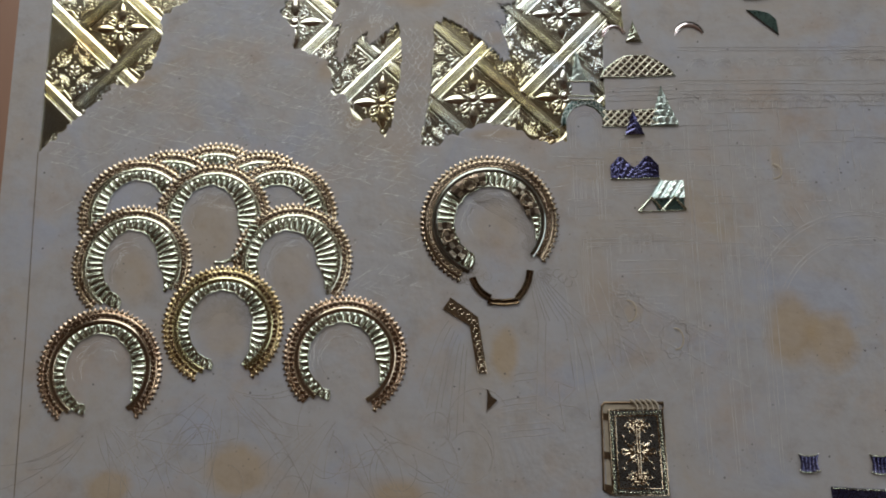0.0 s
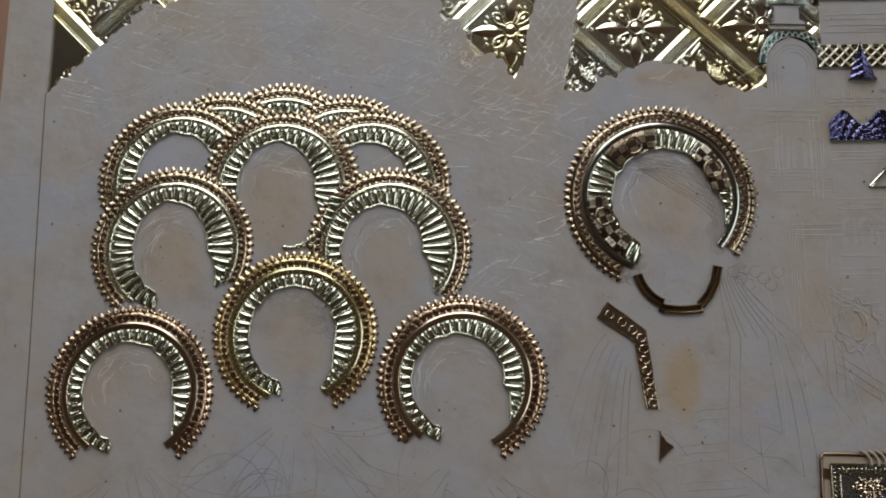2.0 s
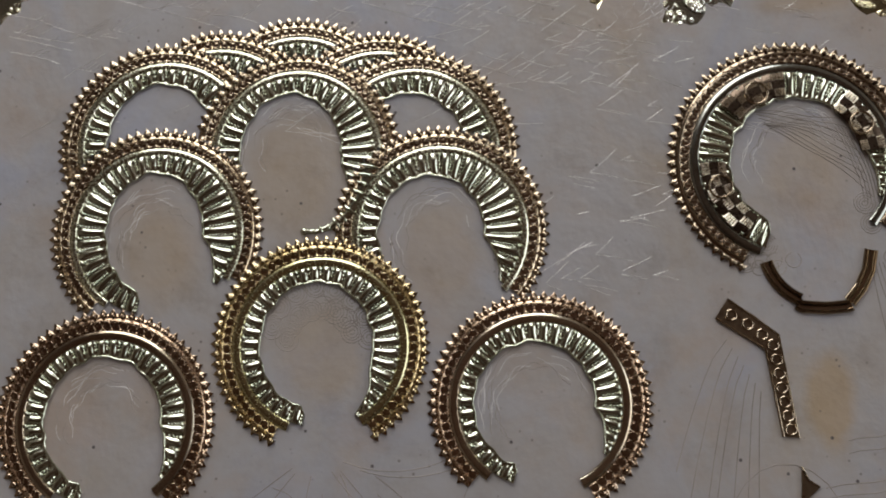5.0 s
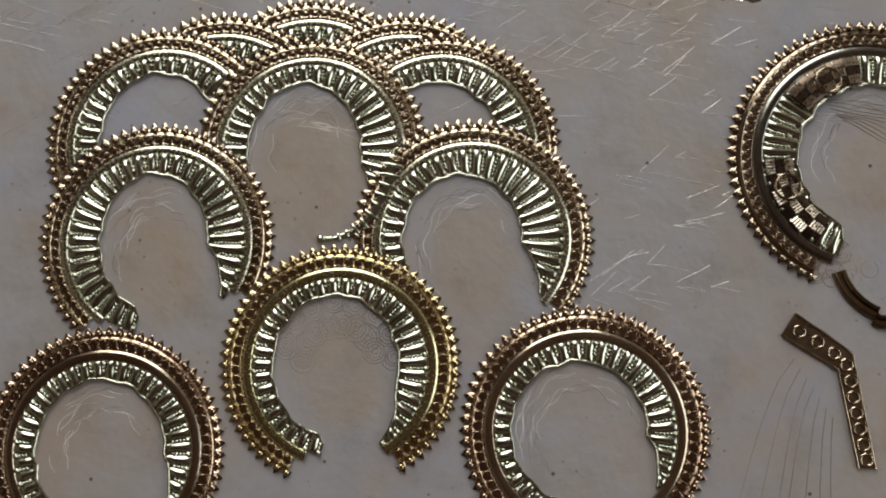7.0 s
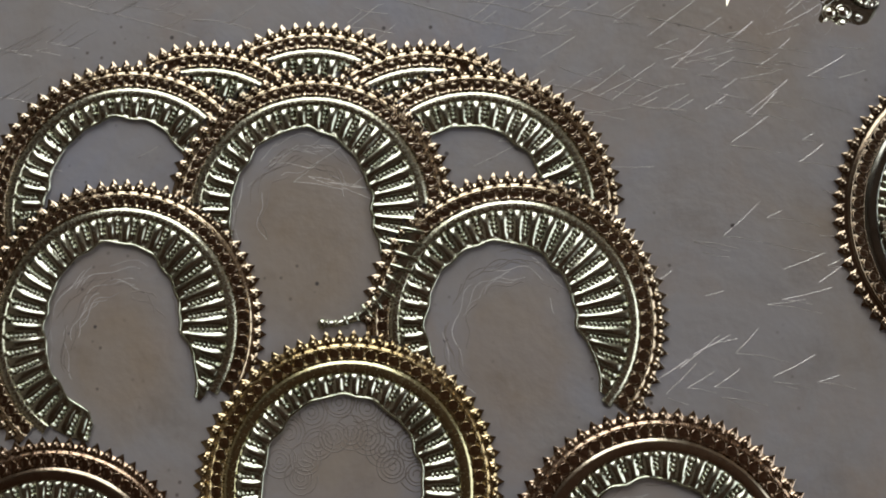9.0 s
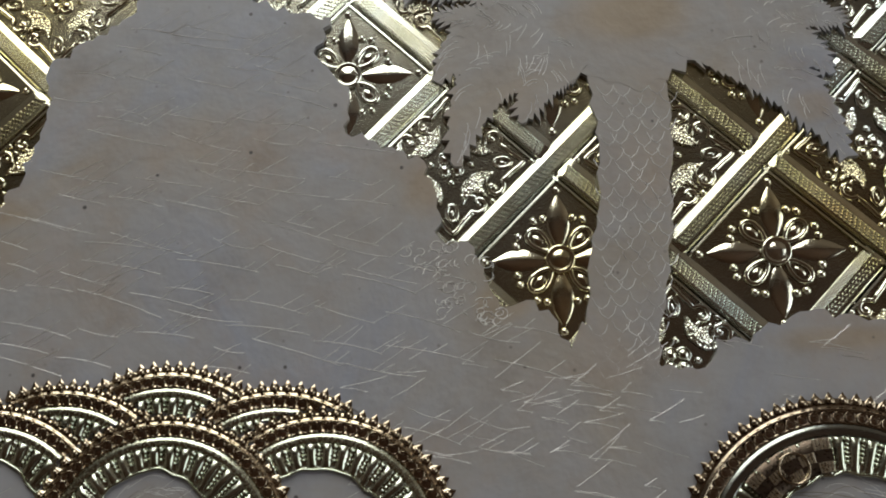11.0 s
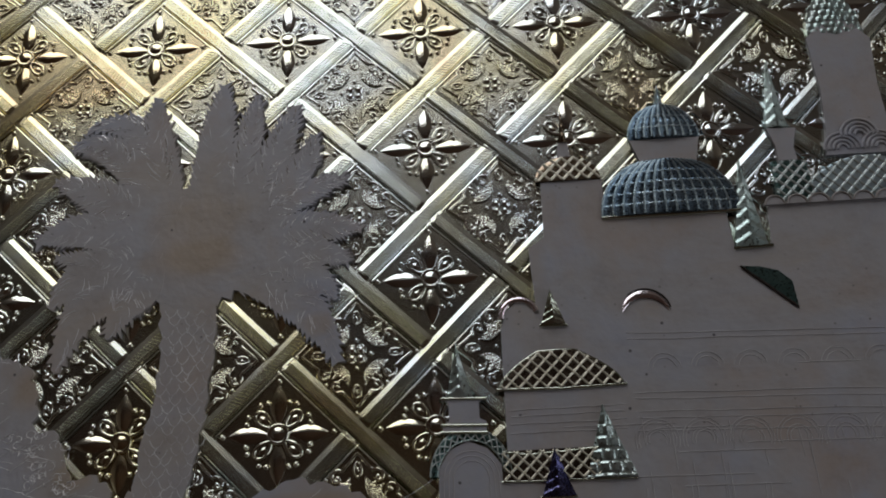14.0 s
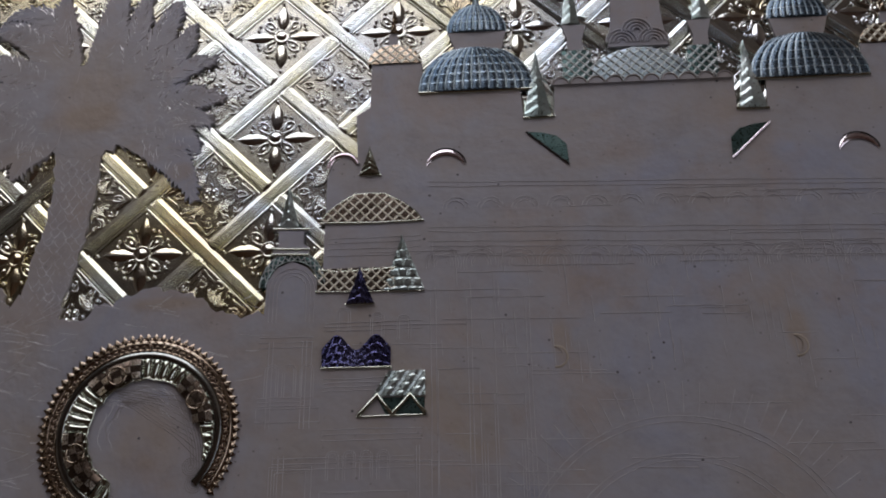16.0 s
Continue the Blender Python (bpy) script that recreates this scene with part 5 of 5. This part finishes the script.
# small grey crescents pressed into the coating
for x, y, k in ((0.55, -3.39, 1), (1.01, -3.69, 1), (2.16, -1.93, -1), (3.88, -1.90, -1)):
    m = thing("pressed_crescent", "small crescent pressed into the ochre-stained grey coating", "crescent", x, y)
    tall = 1.4 if k > 0 else 1.0
    part("ridge", Acc().tube([(px, py * tall, 0.0) for px, py in arc(0.078, radians(-100), radians(100), 16)], 0.009, 5, False, 0.6), ochre, m, "ochre-edged ridge")
    part("face", Acc().slab([(px, py * tall) for px, py in arc(0.070, radians(-90), radians(90), 14) + arc(0.076, radians(90), radians(-90), 8, -0.03)[1:-1]], -0.005, 0.006), grey, m, smooth=False)
    if k > 0:
        cog = [((0.165 if j % 4 < 2 else 0.135) * math.cos(j * math.pi / 18), (0.215 if j % 4 < 2 else 0.18) * math.sin(j * math.pi / 18), 0.0) for j in range(37)]
        part("cog_ridge", Acc().tube(cog, 0.005, 5, False, 0.8), grey, m, "raised toothed outline")


# ---- engraved and scratched lines in the coating ----
rnd = random.Random(21)


def in_hill(x, y):
    ring = list(HILL) + [(-1.98, -1.95), (-5.82, -1.95)]
    inside = False
    for (xa, ya), (xb, yb) in zip(ring, ring[1:] + ring[:1]):
        if (ya > y) != (yb > y) and x < xa + (y - ya) / (yb - ya) * (xb - xa):
            inside = not inside
    return inside and not (-4.9 < x < -2.8 and y < -1.50)


fur, barbs = [], []
for row in range(30):
    x = -5.7 + rnd.uniform(0, 0.2)
    y0 = -2.1 + 0.108 * row + rnd.uniform(-0.03, 0.03)
    while x < -2.0:
        l = rnd.uniform(0.14, 0.42)
        y = y0 - 0.24 * (x + 3.8) + 0.05 * math.sin(3.1 * x + row)
        sl = -0.24 + rnd.uniform(-0.14, 0.1)
        if in_hill(x, y) and in_hill(x + l, y + sl * l) and rnd.random() < 0.85:
            c = rnd.uniform(-0.06, 0.06)
            fur.append([(x + l * t, y + sl * l * t + c * t * (1 - t)) for t in (0, 0.2, 0.4, 0.6, 0.8, 1)])
            for k in range(rnd.randint(1, 4)):
                t, b, g = rnd.uniform(0, 1), rnd.uniform(0.06, 0.20), rnd.uniform(0.38, 0.62)
                bx, by = x + l * t, y + sl * l * t + c * t * (1 - t)
                if in_hill(bx + b, by + 0.5 * b):
                    barbs.append([(bx + b * f * math.cos(g), by + b * f * math.sin(g) + 0.02 * b * f * f) for f in (0, 0.35, 0.7, 1)])
        x += l + rnd.uniform(0.0, 0.12)
line_set("scratch_line", "short bright scratched strokes on the grey hill", fur, panel, 0.0013, SCRATCH, 0.9)
line_set("scratch_line", "fine slanting barbs scratched beside the strokes", barbs, panel, 0.0010, SCRATCH, 0.9)

drapery = []
for hx, hy in ((-4.94, -4.35), (-3.67, -4.05), (-2.38, -4.35)):
    for k in range(16):
        a = radians(rnd.uniform(205, 335))
        r0 = rnd.uniform(0.15, 0.5)
        l, c = rnd.uniform(0.4, 1.3), rnd.uniform(-0.5, 0.5)
        drapery.append([(hx + (r0 + l * t) * math.cos(a + c * t), hy + (r0 + l * t) * math.sin(a + c * t)) for t in (i / 9 for i in range(10))])
for k in range(26):
    x, y, r = rnd.uniform(-4.6, -1.0), rnd.uniform(-5.4, -4.5), rnd.uniform(0.12, 0.4)
    a = rnd.uniform(0, 6)
    drapery.append([(x + r * math.cos(a + q), y + r * 1.2 * math.sin(a + q)) for q in (i * 0.3 for i in range(rnd.randint(5, 16)))])
for k, xt in enumerate((-0.38, -0.30, -0.26, -0.17, -0.10, -0.04, 0.02, 0.13)):
    xs = -0.36 + 0.022 * (k - 4)
    drapery.append([(xs + (xt - xs) * t ** 1.25, -3.01 + (-0.47) * t) for t in (i / 7 for i in range(8))])
for k in range(7):
    xs, xt = -1.30 + 0.03 * k, -1.62 + 0.075 * k
    drapery.append([(xs + (xt - xs) * t ** 0.7, -3.45 - 0.05 * k - (0.75 + 0.1 * (k % 3)) * t) for t in (i / 7 for i in range(8))])
# long folds of a robe, a hanging cloth with a notched hem, and banded sleeves
for fold in ([(-0.30, -3.49), (-0.32, -3.80), (-0.33, -4.22)], [(-0.10, -3.49), (-0.06, -3.89), (-0.03, -4.18)], [(-0.03, -4.18), (-0.23, -4.10), (-0.33, -4.23), (-0.19, -4.34), (-0.13, -4.27), (-0.03, -4.18)], [(-0.38, -3.49), (-0.43, -4.40), (-0.29, -4.49), (-0.15, -4.61)]):
    drapery.append(fold)
for fold in ([(-0.04, -3.49), (0.05, -3.95), (0.11, -4.49), (-0.04, -4.36), (-0.19, -4.34), (-0.43, -4.40)], [(0.02, -3.52), (0.12, -3.84), (0.20, -4.31), (0.20, -4.63)], [(-0.20, -4.12), (-0.19, -4.33), (-0.15, -4.61)], [(0.13, -3.49), (0.39, -3.98), (0.47, -4.09)]):
    drapery.append(fold)
for (xa, ya), (xb, yb), count, gx, gy in (((-0.65, -4.03), (-0.41, -3.99), 2, 0.00, -0.07), ((-0.79, -4.29), (-0.43, -4.24), 3, 0.00, -0.06), ((-0.80, -4.55), (-0.31, -4.50), 3, 0.00, -0.06), ((0.40, -3.61), (0.73, -3.83), 3, -0.01, -0.06), ((0.31, -3.49), (0.33, -3.90), 3, 0.06, -0.01)):
    for k in range(count):
        drapery.append([(xa + (xb - xa) * t + gx * k, ya + (yb - ya) * t + gy * k + 0.006 * math.sin(6 * t)) for t in (0, 0.25, 0.5, 0.75, 1)])
for k in range(7):
    drapery.append(arc(0.045, 0.3 * k, 0.3 * k + 5.5, 12, -1.07 - 0.05 * (k % 3) + 0.03 * k, -2.99 - 0.045 * (k % 2)))
    drapery.append(arc(0.045, 0.3 * k, 0.3 * k + 5.5, 12, -0.33 + 0.055 * k, -2.98 - 0.05 * (k % 3)))
for gx, gy in ((0.55, -3.39), (1.01, -3.69)):
    drapery.append([(gx + (0.15 if j % 4 < 2 else 0.125) * math.cos(j * math.pi / 16), gy + (0.19 if j % 4 < 2 else 0.16) * math.sin(j * math.pi / 16)) for j in range(33)])
line_set("engraved_line", "engraved folds and rosettes in the grey coating", drapery, panel, 0.0025, engraved, 0.7)

field = []
for k in range(150):
    x, y = rnd.uniform(-5.6, 0.0), rnd.uniform(-2.2, -1.4)
    if k % 3 == 0:
        x, y = rnd.uniform(-2.4, -1.6), rnd.uniform(-3.2, -1.5)
    a, l, l2 = rnd.choice((0.5, 0.6, -0.3, 0.1)) + rnd.uniform(-0.16, 0.2), rnd.uniform(0.06, 0.24), rnd.uniform(0.06, 0.22)
    field.append([(x + l * math.cos(a), y + l * math.sin(a)), (x + l * 0.5 * math.cos(a - 0.03), y + l * 0.5 * math.sin(a - 0.03)), (x, y)])
    if k % 2:
        field.append([(x, y), (x + l2 * 0.5, y - 0.06 * l2), (x + l2, y - 0.2 * l2)])
line_set("scratch_line", "hairline scratches in the grey coating", field, panel, 0.0010, SCRATCH, 0.8)

masonry = []
for y in (-0.47, -0.51, -0.86, -0.90, -0.98, -1.02, -1.10):
    masonry.append([(1.24 + 0.3 * i, y - 0.010 * i + rnd.uniform(-0.004, 0.004)) for i in range(18)])
for k in range(14):
    cx = 1.45 + 0.27 * k
    for r in (0.105, 0.075):
        masonry.append(arc(r, radians(10), radians(170), 8, cx, -0.72 - 0.005 * k))
    for r in (0.135, 0.115, 0.075, 0.055):
        masonry.append(arc(r, radians(-20), radians(200), 14, 1.35 + 0.285 * k, -1.17 - 0.006 * k))
for y in (-0.93, -0.97, -1.02, -1.08, -1.62, -1.65, -1.68, -2.05, -2.08, -2.11, -2.14, -2.42, -2.46, -2.5):
    masonry.append([(0.46 + 0.12 * i, y + rnd.uniform(-0.004, 0.004)) for i in range(7)])
for r in (0.11, 0.14, 0.17):
    masonry.append([(0.20 - r, -1.60)] + arc(r, math.pi, 0, 12, 0.20, -1.34) + [(0.20 + r, -1.60)])
for x in (1.25, 1.29, 1.52, 1.55, 1.72, 1.95, 1.98):
    masonry.append([(x + rnd.uniform(-0.004, 0.004), -1.45 - 0.4 * i) for i in range(10)])
for x in (0.05, 0.08, 0.30, 0.33, 0.37):
    masonry.append([(x, -1.75 - 0.06 * i) for i in range(12)])
for y in (-1.72, -1.76, -1.80, -2.18, -2.21, -2.24):
    masonry.append([(-0.02 + 0.1 * i, y) for i in range(5)])
for o in (0, 0.04, 0.08):
    masonry.append([(0.12 + 0.1 * i, -2.62 - o) for i in range(11)])
    masonry.append([(0.12 + o, -2.60 - 0.1 * i) for i in range(7)])
    masonry.append([(0.35 + 0.16 * i, -3.10 - o - 0.085 * i) for i in range(8)])
for r in (0.86, 0.90, 1.13, 1.17):
    masonry.append(arc(r, radians(25), radians(155), 36, 2.96, -3.56))
for k in range(24):
    a = radians(32 + 5 * k)
    masonry.append([(2.96 + r * math.cos(a), -3.56 + r * math.sin(a)) for r in (1.20, 1.42)])
# arcades, steps and columns between the gate and the great arch
for bx, by, w, hh in ((0.03, -1.98, 0.10, 0.20), (0.16, -1.98, 0.10, 0.20), (0.29, -1.98, 0.10, 0.20), (0.50, -2.62, 0.09, 0.16), (0.62, -2.62, 0.09, 0.16), (0.74, -2.62, 0.09, 0.16), (0.86, -2.62, 0.09, 0.16), (0.55, -1.55, 0.10, 0.14), (0.80, -1.60, 0.10, 0.14), (1.00, -1.62, 0.10, 0.14)):
    for o in (0, 0.016):
        masonry.append([(bx + o, by - hh)] + [(bx + w / 2 + (w / 2 - o) * math.cos(math.pi - q * math.pi / 8), by + (w / 2 - o) * math.sin(q * math.pi / 8)) for q in range(9)] + [(bx + w - o, by - hh)])
for bx, by, w, hh in ((0.10, -2.68, 0.30, 0.75), (0.14, -2.72, 0.22, 0.67), (0.46, -2.86, 0.62, 0.10), (0.46, -3.0, 0.62, 0.24), (-0.02, -2.26, 0.46, 0.10), (1.30, -2.0, 0.30, 1.1), (1.70, -2.2, 0.22, 1.5)):
    masonry.append([(bx, by), (bx + w, by), (bx + w, by - hh), (bx, by - hh), (bx, by)])
for k in range(6):
    masonry.append([(0.46 + 0.09 * k, -3.12 - 0.05 * k), (0.55 + 0.09 * k, -3.12 - 0.05 * k), (0.55 + 0.09 * k, -3.17 - 0.05 * k)])
    masonry.append([(0.40 + 0.22 * k, -3.42 - 0.13 * k), (0.62 + 0.22 * k, -3.55 - 0.13 * k)])
    masonry.append([(-0.1 + 0.12 * k, -3.0 - 0.02 * k), (-0.02 + 0.16 * k, -3.6 - 0.03 * k), (0.0 + 0.20 * k, -4.2)])
for x in (1.14, 1.16, 1.62, 1.64, 1.88, 1.90, 2.05):
    masonry.append([(x, -2.55 - 0.45 * i) for i in range(6)])
for k in range(70):
    x, y, l = rnd.uniform(0.5, 5.0), rnd.uniform(-2.9, -0.45), rnd.uniform(0.2, 0.9)
    masonry.append([(x + l * t, y - 0.02 * l * t) for t in (0, 0.5, 1)])
    x, y, l = rnd.uniform(1.2, 5.0), rnd.uniform(-1.9, -0.9), rnd.uniform(0.1, 0.35)
    masonry.append([(x, y), (x + 0.01, y - l)])
line_set("engraved_line", "engraved courses, arches and columns", masonry, city, 0.0025, engraved_pale, 0.9, 0.0)

# engraved curls and waves inside the halos, and a trail of small rings on the hill's edge
curls = []
rings = []
for k in range(16):
    a = radians(5 + 11.3 * k)
    d = (0.31, 0.20)[k % 2] + rnd.uniform(-0.015, 0.015)
    cx, cy = -3.675 + d * math.cos(a), -3.44 + d * 1.05 * math.sin(a)
    for r in (0.070, 0.052, 0.034, 0.016):
        g = rnd.uniform(0, 6)
        rings.append(arc(r * rnd.uniform(0.92, 1.05), g, g + rnd.uniform(4.6, 6.3), 16, cx, cy))
# flowing hair inside the single ring, and rosettes below it
for k in range(9):
    x0, y0, x1, y1, x2, y2 = -1.08 + 0.012 * k, -2.09 - 0.014 * k, -0.78, -2.10 - 0.022 * k, -0.52 + 0.012 * k, -2.16 - 0.055 * k
    rings.append([((1 - t) ** 2 * x0 + 2 * t * (1 - t) * x1 + t * t * x2, (1 - t) ** 2 * y0 + 2 * t * (1 - t) * y1 + t * t * y2 + 0.01 * math.sin(8 * t + k)) for t in (i / 14 for i in range(15))])
for k in range(7):
    rings.append([(-0.60 + 0.020 * k + 0.14 * math.sin(1.5 * t), -2.20 - 0.46 * t + 0.008 * math.sin(9 * t + k)) for t in (i / 12 for i in range(13))])
for cx, cy in ((-1.04, -2.90), (-0.43, -2.78), (-1.17, -3.00), (-0.46, -2.66), (-0.28, -2.98)):
    for r in (0.062, 0.047, 0.032, 0.016):
        rings.append(arc(r, 0.6, 6.2, 18, cx, cy))
line_set("engraved_line", "engraved round curls in the grey coating", rings, panel, 0.0024, engraved, 0.8)
for hx, hy, hr in ((-0.86, -2.42, 0.33), (-4.66, -2.83, 0.30), (-4.95, -3.9, 0.30), (-2.40, -3.83, 0.32), (-2.96, -2.83, 0.30), (-3.85, -2.3, 0.30)):
    for k in range(30):
        a0 = radians(rnd.uniform(10, 190))
        r = hr * rnd.uniform(0.62, 1.12)
        curls.append([(hx + (r + 0.012 * math.sin(9 * q + k)) * math.cos(a0 + q), hy + (r * 1.1 + 0.012 * math.sin(9 * q + k)) * math.sin(a0 + q)) for q in (i * 0.08 for i in range(rnd.randint(5, 14)))])
line_set("engraved_line", "engraved curls and waves in the grey coating", curls[::2], panel, 0.0016, engraved, 0.8)
line_set("engraved_line", "pale engraved curls and waves in the grey coating", curls[1::2], panel, 0.0013, feather_glint, 0.7)
beads = []
for k in range(74):
    cx, cy, w = ((-2.62, -0.98, 0.13), (-2.45, -1.06, 0.12), (-2.50, -1.18, 0.10), (-5.05, -0.80, 0.16), (-2.33, -1.25, 0.06))[k % 5]
    cx, cy, a, r = cx + rnd.uniform(-w, w), cy + rnd.uniform(-0.07, 0.07), rnd.uniform(0, 6.28), rnd.uniform(0.018, 0.032)
    beads.append([(cx + r * math.cos(a + q), cy + 0.85 * r * math.sin(a + q)) for q in (i * 0.45 for i in range(rnd.randint(5, 12)))])
line_set("scratch_line", "small open rings scratched at the edge of the hill", beads, panel, 0.0020, SCRATCH, 0.9)

line_set("ruled_line", "fine dark ruled border line", [[(-5.82, -1.47), (-5.80, -2.4), (-5.77, -3.6), (-5.74, -5.6)]], panel, 0.0040, dark_bronze, 0.6)
